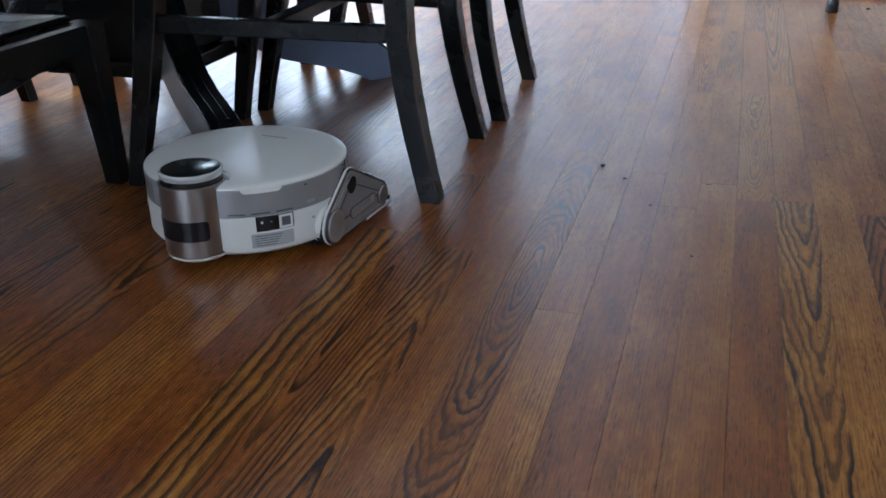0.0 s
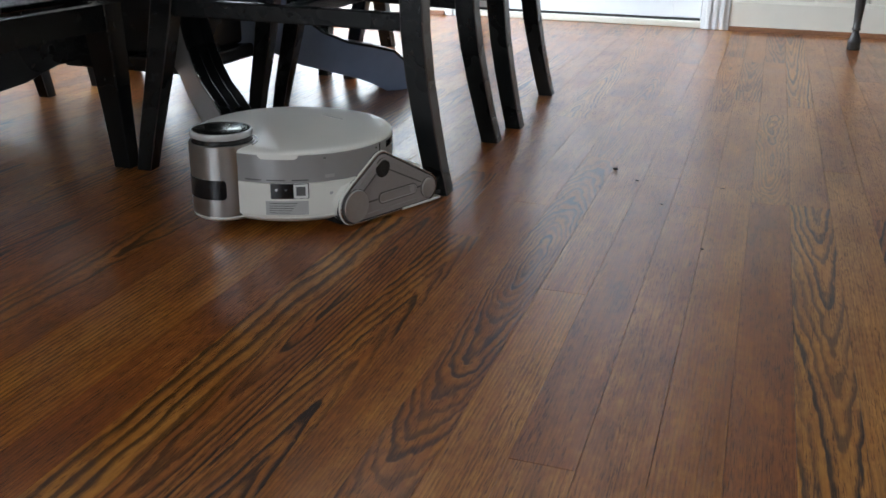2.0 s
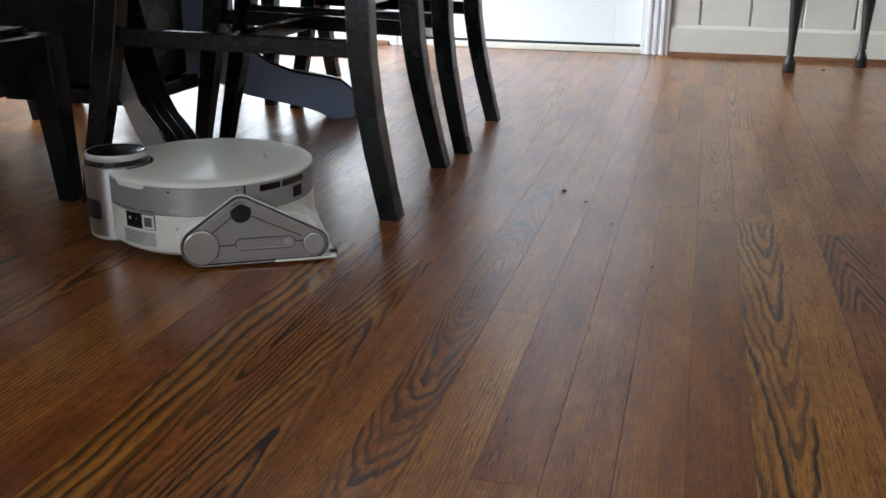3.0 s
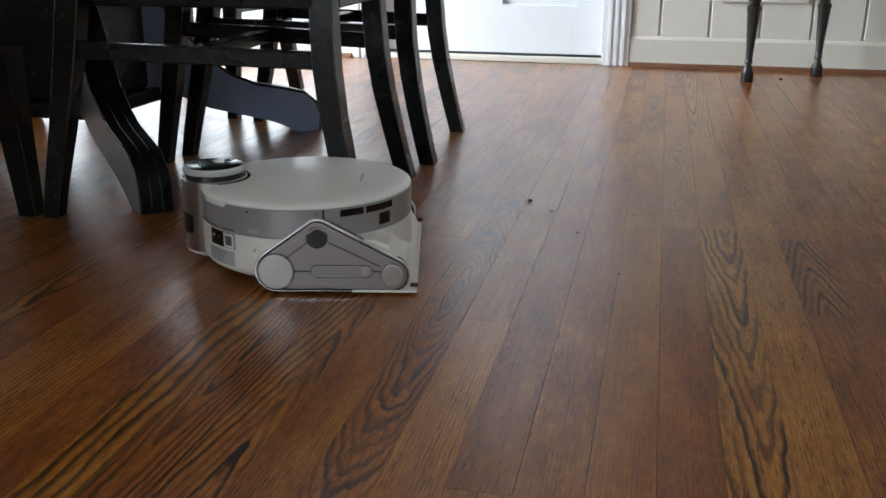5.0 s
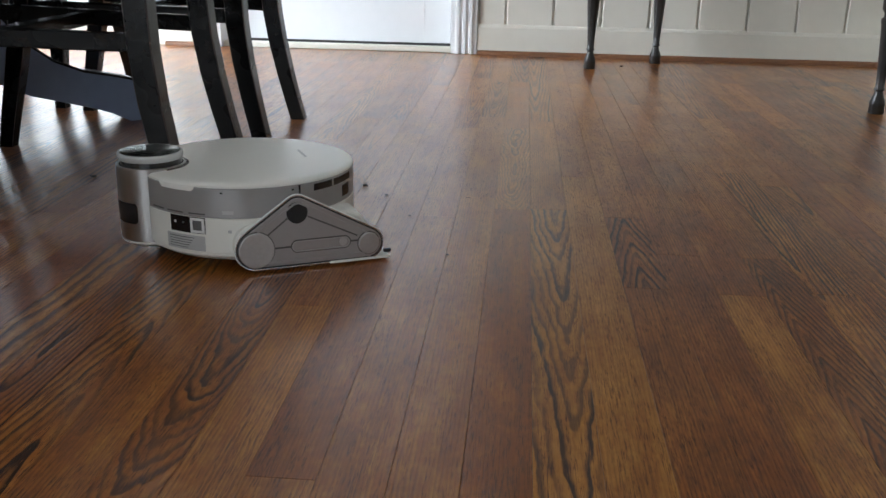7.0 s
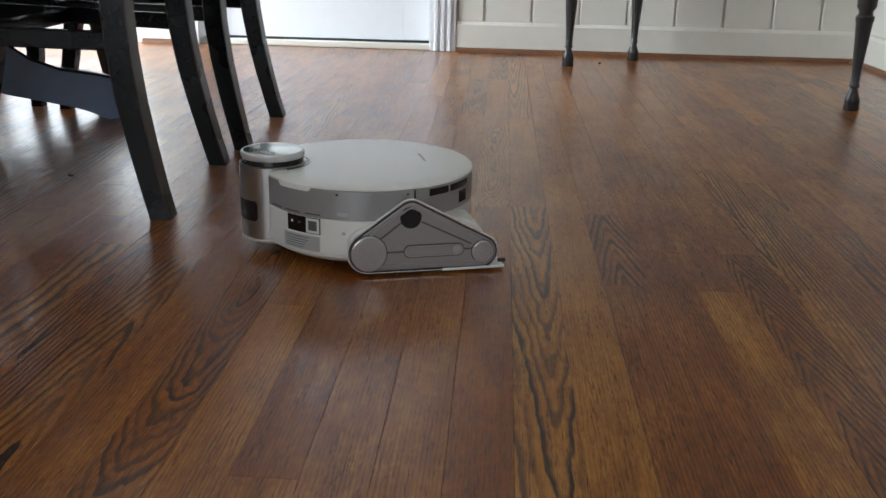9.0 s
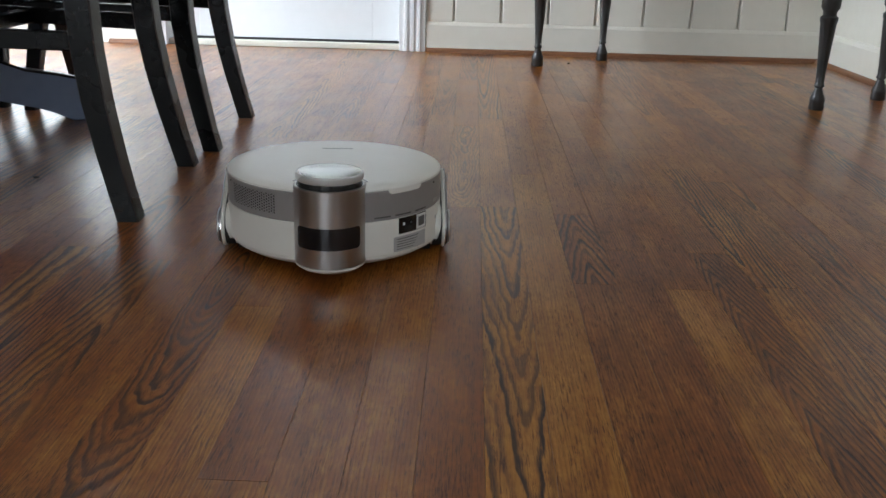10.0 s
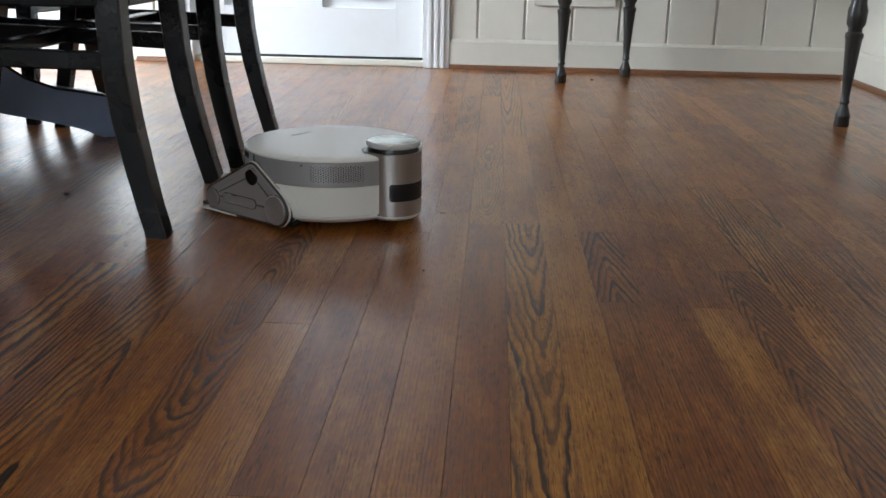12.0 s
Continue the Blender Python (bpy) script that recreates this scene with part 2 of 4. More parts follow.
def lathe(profile, n=64, bm=None, cx=0.0, cy=0.0, a0=0.0, a1=360.0):
    """Turns (radius, height) pairs round the upright axis."""
    bm = bm or bmesh.new()
    full = abs(a1 - a0) >= 360
    steps = n if full else n + 1
    rings = []
    for r, z in profile:
        if r < 1e-6:
            rings.append([bm.verts.new((cx, cy, z))])
        else:
            rings.append([bm.verts.new((cx + r * math.cos(radians(a0 + (a1 - a0) * i / n)), cy + r * math.sin(radians(a0 + (a1 - a0) * i / n)), z)) for i in range(steps)])
    for a, b in zip(rings, rings[1:]):
        for i in range(n):
            j = (i + 1) % steps
            if len(a) == 1 and len(b) == 1:
                continue
            if len(a) == 1:
                bm.faces.new((a[0], b[i], b[j]))
            elif len(b) == 1:
                bm.faces.new((a[i], a[j], b[0]))
            else:
                bm.faces.new((a[i], a[j], b[j], b[i]))
    return bm


def prism(outline, lo, hi, axis="y", bev=0.0, bm=None, seg=2):
    """Extrudes a flat outline of (u, v) along an axis: y -> (u, y, v), z -> (u, v, z), x -> (x, u, v)."""
    bm = bm or bmesh.new()
    put = {"y": lambda u, v, w: (u, w, v), "z": lambda u, v, w: (u, v, w), "x": lambda u, v, w: (w, u, v)}[axis]
    a = [bm.verts.new(put(u, v, lo)) for u, v in outline]
    b = [bm.verts.new(put(u, v, hi)) for u, v in outline]
    n = len(a)
    cap1, cap2 = bm.faces.new(a), bm.faces.new(b)
    for i in range(n):
        bm.faces.new((a[i], a[(i + 1) % n], b[(i + 1) % n], b[i]))
    if bev:
        bmesh.ops.recalc_face_normals(bm, faces=bm.faces[:])
        es = list({e for f in (cap1, cap2) for e in f.edges})
        bmesh.ops.bevel(bm, geom=es, offset=bev, segments=seg, affect="EDGES", profile=0.5)
    return bm


def sweep(stations, bm=None, k=0.84, worn=()):
    """Skins four-cornered sections: each station is (centre, half width vector, half depth vector), bevelled corners."""
    bm = bm or bmesh.new()
    rings = []
    for c, u, v in stations:
        c, u, v = Vector(c), Vector(u), Vector(v)
        pts = [c + u + v * k, c + u * k + v, c - u * k + v, c - u + v * k, c - u - v * k, c - u * k - v, c + u * k - v, c + u - v * k]
        rings.append([bm.verts.new(p) for p in pts])
    for a, b in zip(rings, rings[1:]):
        for i in range(8):
            bm.faces.new((a[i], a[(i + 1) % 8], b[(i + 1) % 8], b[i])).material_index = 1 if i in worn else 0
    bm.faces.new(rings[0][::-1])
    bm.faces.new(rings[-1])
    return bm


def structure(name, bm, material, label, smooth=False, parent=None):
    ob = part(name, bm, material, parent, smooth=smooth)
    if parent is None:
        tagged(ob, label, kind="structure")
    return ob


# ---- room ----
XW, XE, YS, YN, H = -3.0, 1.872, -5.0, 4.01, 2.44
DOOR0, DOOR1 = -0.875, 0.108
GL0, GL1 = -2.65, -1.12
T = 0.12
sub = structure("floor", box(XW - T, XE + T, YS - T, YN + 0.1 + T, -0.06, -0.006), GAP, "stained oak strip floor with narrow boards")
structure("ceiling", box(XW, XE, YS, YN, H, H + 0.1), CEIL, "plain white ceiling")

bm = box(DOOR1 + 0.11, XE + T, YN, YN + T, 0, H)
box(GL1, DOOR0 - 0.11, YN, YN + T, 0, H, bm=bm)
box(XW, GL0, YN, YN + T, 0, H, bm=bm)
box(GL0, GL1, YN, YN + T, 2.2, H, bm=bm)
box(GL0, GL1, YN, YN + T, 0, 0.1, bm=bm)
box(DOOR0 - 0.11, DOOR1 + 0.11, YN, YN + T, 2.12, H, bm=bm)
wall_n = structure("wall_north", bm, WALL, "cream painted wall with vertical board wainscot")
bm = box(XE, XE + T, YS, -1.85, 0, H)
box(XE, XE + T, -0.55, YN, 0, H, bm=bm)
box(XE, XE + T, -1.85, -0.55, 0, 0.8, bm=bm)
box(XE, XE + T, -1.85, -0.55, 2.1, H, bm=bm)
structure("wall_east", bm, WALL, "cream painted wall meeting the corner")
bm = box(XW - T, XW, YS, 1.4, 0, H)
box(XW - T, XW, 3.7, YN + T, 0, H, bm=bm)
box(XW - T, XW, 1.4, 3.7, 0, 0.6, bm=bm)
box(XW - T, XW, 1.4, 3.7, 2.1, H, bm=bm)
structure("wall_west", bm, WALL, "cream painted wall with a wide window")
bm = box(XW - T, -1.9, YS - T, YS, 0, H)
box(1.3, XE + T, YS - T, YS, 0, H, bm=bm)
box(-1.9, 1.3, YS - T, YS, 0, 0.9, bm=bm)
box(-1.9, 1.3, YS - T, YS, 2.2, H, bm=bm)
structure("wall_south", bm, WALL, "cream painted wall with a wide window")


# dark layers added on the unseen upper walls, so the near floor reflects less
bm = box(DOOR1 + 0.112, XE - 0.003, YN - 0.003, YN - 0.0002, 0.985, H)
box(GL1, DOOR0 - 0.112, YN - 0.003, YN - 0.0002, 0.985, H, bm=bm)
structure("wall_north_paint", bm, UPPER, "unseen dark layer added to dim the floor's reflections")
structure("wall_east_paint", box(XE - 0.003, XE - 0.0002, -0.55, YN, 0.985, H), UPPER, "unseen dark layer added to dim the floor's reflections")


def boards(x0, x1):
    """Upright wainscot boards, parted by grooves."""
    xs = [x for x in np.arange(0.335 - 0.1957 * 20, x1, 0.1957) if x > x0]
    edges = [x0, *xs, x1]
    for a, b in zip(edges, edges[1:]):
        if b - a < 0.02:
            continue
        part("wainscot_board", box(a + 0.0035, b - 0.0035, YN - 0.014, YN - 0.0005, 0.10, 0.92, 0.004, seg=1), WALL, wall_n)
    part("chair_rail", box(x0, x1, YN - 0.03, YN - 0.001, 0.92, 0.98, 0.006), WALL, wall_n)


def base_profile(h=0.127, d=0.022):
    return [(0, 0), (d, 0), (d, h - 0.016), (d - 0.006, h - 0.004), (d - 0.014, h), (0, h)]


boards(DOOR1 + 0.112, XE)
boards(GL1, DOOR0 - 0.112)


def skirting(name, x0, x1):
    bm = prism([(YN - d, z) for d, z in base_profile()], x0, x1, axis="x")
    structure(name, bm, WALL, "tall cream painted baseboard")
    q = [(YN - 0.022 - 0.016 * math.cos(radians(a)), 0.018 * math.sin(radians(a))) for a in range(0, 91, 15)] + [(YN - 0.022, 0.0)]
    structure("trim_shoe", prism(q, x0, x1, axis="x"), SHOE, "brown stained shoe moulding along the baseboard")


skirting("baseboard_north_right", DOOR1 + 0.112, XE)
skirting("baseboard_north_left", GL1, DOOR0 - 0.112)
# east wall skirting
bm = prism([(XE - d, z) for d, z in base_profile()], YS, YN - 0.022, axis="y")
structure("baseboard_east", bm, WALL, "tall cream painted baseboard")
q = [(XE - 0.022 - 0.016 * math.cos(radians(a)), 0.018 * math.sin(radians(a))) for a in range(0, 91, 15)] + [(XE - 0.022, 0.0)]
structure("trim_shoe_east", prism(q, YS, YN - 0.04, axis="y"), SHOE, "brown stained shoe moulding along the baseboard")


def door():
    root = tagged(new("door_1"), "white painted panelled wooden door, closed", "door", kind="structure")
    y0, y1 = YN + 0.045, YN + 0.09
    a, b, z0, z1 = DOOR0 + 0.012, DOOR1 - 0.006, 0.034, 2.06
    st, mid = 0.115, (DOOR0 + DOOR1) / 2
    bm = box(a, a + st, y0, y1, z0, z1, 0.002)
    box(b - st, b, y0, y1, z0, z1, 0.002, bm=bm)
    for p, q in ((z0, 0.235), (0.86, 1.02), (1.9, z1)):
        box(a + st, b - st, y0, y1, p, q, bm=bm)
    box(mid - 0.055, mid + 0.055, y0, y1, 0.235, 0.86, bm=bm)
    box(mid - 0.055, mid + 0.055, y0, y1, 1.02, 1.9, bm=bm)
    part("door_leaf", bm, DOORPAINT, root)
    for p, q in ((0.235, 0.86), (1.02, 1.9)):
        for u, v in ((a + st, mid - 0.055), (mid + 0.055, b - st)):
            bm = box(u, v, y0 + 0.022, y1 - 0.006, p, q)
            box(u + 0.035, v - 0.035, y0 + 0.008, y0 + 0.03, p + 0.035, q - 0.035, 0.007, bm=bm)
            part("door_panel", bm, DOORPAINT, root)
    part("door_sweep", box(a + 0.002, b - 0.002, y0 - 0.006, y0 + 0.03, 0.024, 0.034), RUBBER, root, "dark seal under the door")
    part("threshold", box(DOOR0 - 0.0, DOOR1 + 0.0, YN - 0.0, YN + 0.1, 0.0, 0.024, 0.004), WALL, root)
    for x0, x1 in ((DOOR0 - 0.11, DOOR0), (DOOR1, DOOR1 + 0.11)):
        bm = box(x0, x1, YN - 0.026, YN + 0.1, 0.0, 2.12, 0.003)
        for k in range(3):
            c = x0 + 0.028 + k * 0.027
            box(c - 0.009, c + 0.009, YN - 0.033, YN - 0.02, 0.0, 2.12, 0.004, bm=bm)
        part("door_casing", bm, DOORPAINT, root, "white fluted casing")
    part("head_casing", box(DOOR0 - 0.11, DOOR1 + 0.11, YN - 0.026, YN + 0.1, 2.121, 2.23, 0.003), DOORPAINT, root)
    return root


door()


def window(name, m, w, h, cols, rows, label):
    """A glazed opening: frame, bars and panes, in the plane x-z of m, its middle at the origin."""
    root = tagged(new(name), label, "window", kind="structure")
    root.matrix_world = m
    f = 0.06
    bm = box(-w / 2, -w / 2 + f, -0.05, 0.05, -h / 2, h / 2, 0.003)
    box(w / 2 - f, w / 2, -0.05, 0.05, -h / 2, h / 2, 0.003, bm=bm)
    box(-w / 2 + f, w / 2 - f, -0.05, 0.05, -h / 2, -h / 2 + f, bm=bm)
    box(-w / 2 + f, w / 2 - f, -0.05, 0.05, h / 2 - f, h / 2, bm=bm)
    part("window_frame", bm, DOORPAINT, root)
    for i in range(1, cols):
        x = -w / 2 + w * i / cols
        part("glazing_bar", box(x - 0.012, x + 0.012, -0.015, 0.015, -h / 2 + f, h / 2 - f), DOORPAINT, root)
    for k in range(cols):
        g = part("pane", box(-w / 2 + w * k / cols + 0.01, -w / 2 + w * (k + 1) / cols - 0.01, -0.003, 0.003, -h / 2 + f, h / 2 - f), GLASS, root)
        g.visible_shadow = False
    return root


window("window_1", pose((GL0 + GL1) / 2, YN + 0.06, 1.15), GL1 - GL0, 2.1, 2, 1, "tall white framed glass door full of daylight")
window("window_2", pose(XW - 0.06, 2.55, 1.35, 0, 0, 90), 2.3, 1.5, 3, 1, "wide white framed window")
window("window_3", pose(XE + 0.06, -1.2, 1.45, 0, 0, 90), 1.3, 1.3, 2, 1, "wide white framed window")
structure("backdrop_north", box(-4.5, 2.4, 5.6, 5.65, -0.5, 3.5), OUT, "bright hazy daylight outdoors")
window("window_4", pose(-0.3, YS - 0.06, 1.55), 3.2, 1.3, 4, 1, "wide white framed window")
structure("backdrop_south", box(-5, 4, -7.05, -7.0, -0.5, 4), OUT, "bright hazy daylight outdoors")
structure("backdrop_east", box(4.0, 4.05, -4, 2, -0.5, 4), OUT, "bright hazy daylight outdoors")
structure("backdrop_west", box(-5.05, -5.0, -4, 5, -0.5, 4), OUT, "bright hazy daylight outdoors")
structure("ground", box(-60, 60, -60, 60, -0.4, -0.3), mat("lawn", (0.06, 0.09, 0.03), 0.9, grain=0.4, scale=8), "grass outside the house")

vent = tagged(new("wall_vent"), "white metal return air grille on the wainscot", "wall vent")
vent.location = (0.733, YN - 0.013, 0.265)
bm = box(-0.166, 0.166, -0.012, -0.0005, 0.0, 0.03, 0.003)
box(-0.166, 0.166, -0.012, -0.0005, 0.25, 0.28, 0.003, bm=bm)
box(-0.166, -0.14, -0.012, -0.0005, 0.03, 0.25, bm=bm)
box(0.14, 0.166, -0.012, -0.0005, 0.03, 0.25, bm=bm)
part("vent_frame", bm, WALL, vent)
for k in range(14):
    part("louvre", box(-0.14, 0.14, -0.010, -0.002, 0.034 + k * 0.0155, 0.042 + k * 0.0155), WALL, vent)


# ---- dining furniture ----
def lerp(a, b, k):
    return tuple(p + (q - p) * k for p, q in zip(a, b))


def sabre(points, w, d):
    """A leg through (x, y, z, scale) points with a rectangular section w by d."""
    return sweep([((x, y, z), (w * s / 2, 0, 0), (0, d * s / 2, 0)) for x, y, z, s in points], k=0.9, worn=(0, 2, 4, 6))


REAR = [(0.0, 0.0, 1.0), (0.013, 0.05, 1.0), (0.029, 0.12, 1.05), (0.045, 0.2, 1.1), (0.056, 0.28, 1.13), (0.061, 0.36, 1.14), (0.063, 0.45, 1.12)]
BACK = [(0.063, 0.45, 1.12), (0.048, 0.6, 1.0), (0.015, 0.8, 0.9), (-0.03, 1.0, 0.8)]
FRONT = [(0.585, 0.0, 0.86), (0.572, 0.07, 0.95), (0.548, 0.18, 1.08), (0.525, 0.30, 1.2), (0.505, 0.43, 1.25)]


def dining_chair():
    root = tagged(new("dining_chair"), "black painted wooden dining chair with sabre legs and H stretcher", "chair", group="chairs round the dining table")
    for s in (-1, 1):
        part("leg", sabre([(x, s * (0.20 - 0.075 * z), z, k) for x, z, k in REAR], 0.037, 0.043), (BLACK, WORN), root)
        part("leg", sabre([(x, s * (0.232 - 0.05 * z), z, k) for x, z, k in FRONT], 0.036, 0.036), (BLACK, WORN), root)
        part("back_post", sabre([(x, s * 0.166, z + 0.001, k) for x, z, k in BACK], 0.037, 0.043), (BLACK, WORN), root)
        p, q = (0.058, s * 0.178, 0.297), (0.515, s * 0.216, 0.309)
        part("side_stretcher", sweep([(c, (0, 0.011, 0), (0, 0, 0.0155)) for c in (p, lerp(p, q, 0.5), q)]), BLACK, root)
    part("cross_stretcher", sweep([((0.30, y, 0.303), (0.016, 0, 0), (0, 0, 0.013)) for y in (-0.195, 0, 0.195)]), BLACK, root)
    part("rear_rail", box(0.04, 0.065, -0.148, 0.148, 0.385, 0.45, 0.003), BLACK, root)
    part("front_rail", box(0.495, 0.52, -0.188, 0.188, 0.385, 0.45, 0.003), BLACK, root)
    for s in (-1, 1):
        part("side_rail", box(0.075, 0.49, s * 0.185 - 0.011, s * 0.185 + 0.011, 0.385, 0.45, 0.003), BLACK, root)
    part("seat", prism([(0.02, -0.215), (0.53, -0.245), (0.545, 0), (0.53, 0.245), (0.02, 0.215)], 0.451, 0.475, axis="z", bev=0.006), BLACK, root)
    for k in range(3):
        z = 0.62 + 0.15 * k
        part("back_slat", box(0.03 - 0.025 * k, 0.05 - 0.025 * k, -0.18, 0.18, z, z + 0.07, 0.004), BLACK, root)
    return root


chair = dining_chair()
chair.matrix_world = pose(-0.175, 1.705, 0, 0, 0, 182.4)
copy_thing(chair, pose(-0.176, 2.252, 0, 0, 0, 182.1))
copy_thing(chair, pose(-1.975, 1.70, 0))
copy_thing(chair, pose(-1.945, 2.335, 0))
copy_thing(chair, pose(-1.09, 3.07, 0, 0, 0, -90))


def host_chair():
    """The chair at the table's near end, with arched aprons."""
    root = tagged(new("host_chair"), "black painted wooden chair with deep arched aprons", "chair", group="chairs round the dining table")
    hw = 0.275
    for s in (-1, 1):
        part("leg", sabre([(s * (hw + 0.028) - 0.0 * z, 0.0 + 0.04 * min(1, z / 0.3), z, k) for z, k in ((0, 1.0), (0.1, 1.1), (0.2, 1.2), (0.315, 1.3))], 0.042, 0.05), BLACK, root)
        part("leg", sabre([(s * (hw - 0.012), 0.555 - 0.09 * z, z, k) for z, k in ((0, 0.9), (0.1, 1.05), (0.2, 1.25), (0.315, 1.4))], 0.04, 0.036), BLACK, root)
        arch = [(0.06, 0.315), (0.06, 0.234)] + [(0.06 + 0.43 * k / 12, 0.234 + 0.016 * math.sin(math.pi * k / 12) + 0.034 * k / 12) for k in range(1, 12)] + [(0.50, 0.268), (0.50, 0.315)]
        part("apron", prism(arch, s * hw - 0.012, s * hw + 0.012, axis="x"), BLACK, root)
    part("apron", box(-hw + 0.015, hw - 0.015, 0.50, 0.522, 0.268, 0.315, 0.003), BLACK, root)
    part("apron", box(-hw + 0.015, hw - 0.015, 0.03, 0.052, 0.25, 0.315, 0.003), BLACK, root)
    part("seat", box(-hw - 0.01, hw - 0.04, 0.0, 0.53, 0.316, 0.326, 0.003), BLACK, root)
    for s in (-1, 1):
        part("back_post", sabre([(s * (hw + 0.02), 0.03 - 0.1 * k, 0.328 + 0.6 * k, 1 - 0.2 * k) for k in (0, 0.35, 0.7, 1)], 0.042, 0.04), BLACK, root)
    part("back_panel", box(-hw + 0.03, hw - 0.03, -0.045, -0.022, 0.55, 0.85, 0.006), BLACK, root)
    return root


host = host_chair()
host.matrix_world = pose(-1.062, 0.895, 0)

cushion = tagged(new("seat_cushion"), "mustard yellow cloth cushion on the black chair", "cushion")
cushion.matrix_world = pose(-1.035, 0.965, 0.3265)
bm = bmesh.new()
bmesh.ops.create_uvsphere(bm, u_segments=40, v_segments=20, radius=1)
for v in bm.verts:
    x, y, z = v.co
    f = lambda c, p: math.copysign(abs(c) ** p, c)
    v.co = (0.295 * f(x, 0.45), 0.085 * f(y, 0.5), 0.05 + 0.05 * f(z, 0.7) + 0.006 * noise.noise(Vector((x * 3, y * 3, z))))
part("cover", bm, YELLOW, cushion, smooth=True)

TCX, TCY = -1.03, 1.955


def pedestal_table():
    root = tagged(new("dining_table"), "dark pedestal dining table with four swept reeded legs", "table")
    root.matrix_world = pose(TCX, TCY, 0)
    part("tabletop", prism([(0.62 * math.copysign(abs(math.cos(a)) ** 0.5, math.cos(a)), 0.66 * math.copysign(abs(math.sin(a)) ** 0.5, math.sin(a))) for a in [2 * math.pi * i / 48 for i in range(48)]], 0.725, 0.755, axis="z", bev=0.006), BLACK, root)
    part("apron_frame", box(-0.42, 0.42, -0.46, 0.46, 0.66, 0.7245, 0.004), BLACK, root)
    part("column", box(-0.15, 0.15, -0.15, 0.15, 0.1505, 0.40, 0.008), BLACK, root)
    part("column_foot", box(-0.17, 0.17, -0.17, 0.17, 0.115, 0.15, 0.006), BLACK, root)
    part("column_neck", box(-0.11, 0.11, -0.11, 0.11, 0.4005, 0.6595, 0.006), BLACK, root)
    # leg outline in (reach, height): top and under edge of the sweep
    top = [(0.10, 0.395), (0.17, 0.385), (0.225, 0.345), (0.275, 0.28), (0.325, 0.215), (0.39, 0.165), (0.46, 0.135), (0.53, 0.12), (0.59, 0.105), (0.622, 0.078), (0.634, 0.04), (0.632, 0.0)]
    low = [(0.57, 0.0), (0.555, 0.008), (0.53, 0.022), (0.49, 0.038), (0.40, 0.065), (0.33, 0.085), (0.26, 0.12), (0.10, 0.16)]
    # slate, grey and black sides: each leg's light or shade is in its colour
    for turn, side_tone, say in ((-44, GREY, "swept leg with its shaded sides coloured grey"), (44, SLATE, "swept leg with slate blue sides"), (136, BLACK, ""), (224, BLACK, "")):
        leg = part("table_leg", prism(top + low, -0.032, 0.032, axis="y", bev=0.003), side_tone, root, say)
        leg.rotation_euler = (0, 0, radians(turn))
        for k in (-1, 0, 1):
            st = []
            pts = [Vector((x, k * 0.021, z)) for x, z in top]
            for i, p in enumerate(pts):
                t = (pts[min(i + 1, len(pts) - 1)] - pts[max(i - 1, 0)]).normalized()
                n = Vector((-t.z, 0, t.x))
                st.append((p - n * 0.003, Vector((0, 0.0105, 0)), n * 0.008))
            part("reed", sweep(st), BLACK, leg, "black rounded reed", smooth=True)
    return root


pedestal_table()


def console_table():
    """Turned-leg side table set across the corner."""
    root = tagged(new("console_table"), "dark side table on slender turned legs", "side table")
    o, a = Vector((0.666, 3.645, 0)), Vector((0.792, -0.805, 0))
    b = Vector((0.275, 0.225, 0))
    prof = [(0.0, 0.0), (0.021, 0.0), (0.023, 0.005), (0.021, 0.022), (0.0225, 0.026), (0.022, 0.034), (0.0165, 0.048), (0.0115, 0.062), (0.011, 0.066), (0.015, 0.07), (0.015, 0.075), (0.0125, 0.079),
            (0.0135, 0.11), (0.0195, 0.20), (0.0235, 0.255), (0.026, 0.262), (0.026, 0.272), (0.020, 0.278), (0.020, 0.288), (0.027, 0.30), (0.028, 0.34), (0.022, 0.36), (0.024, 0.55), (0.0, 0.55)]
    for p in (o, o + b, o + a, o + a + b):
        leg = part("leg", lathe(prof, 28), IRON, root, smooth=True)
        leg.location = p
        blk = part("leg_block", box(-0.025, 0.025, -0.025, 0.025, 0.551, 0.70, 0.002), IRON, root)
        blk.matrix_local = pose(p.x, p.y, 0, 0, 0, -44.5)
    c = o + a / 2 + b / 2
    top = part("tabletop", box(-0.60, 0.60, -0.22, 0.22, 0.701, 0.73, 0.006), IRON, root)
    top.matrix_local = pose(c.x, c.y, 0, 0, 0, -44.5)
    ap = part("apron", box(-0.53, 0.53, -0.15, 0.15, 0.60, 0.6995, 0.003), IRON, root)
    ap.matrix_local = pose(c.x, c.y, 0, 0, 0, -44.5)
    return root


console_table()


# ---- robot vacuum ----
RB, DB, RC = 0.169, 0.150, 0.0525


def arc(r, a0, a1, z0, z1, d=0.0012, n=14):
    """A thin curved plate on a cylinder of radius r."""
    bm = bmesh.new()
    ring = []
    for i in range(n + 1):
        a = radians(a0 + (a1 - a0) * i / n)
        c, s = math.cos(a), math.sin(a)
        ring.append([bm.verts.new((q * c, q * s, z)) for q, z in ((r - 0.001, z0), (r + d, z0), (r + d, z1), (r - 0.001, z1))])
    for p, q in zip(ring, ring[1:]):
        for i in range(4):
            bm.faces.new((p[i], p[(i + 1) % 4], q[(i + 1) % 4], q[i]))
    bm.faces.new(ring[0])
    bm.faces.new(ring[-1][::-1])
    return bm


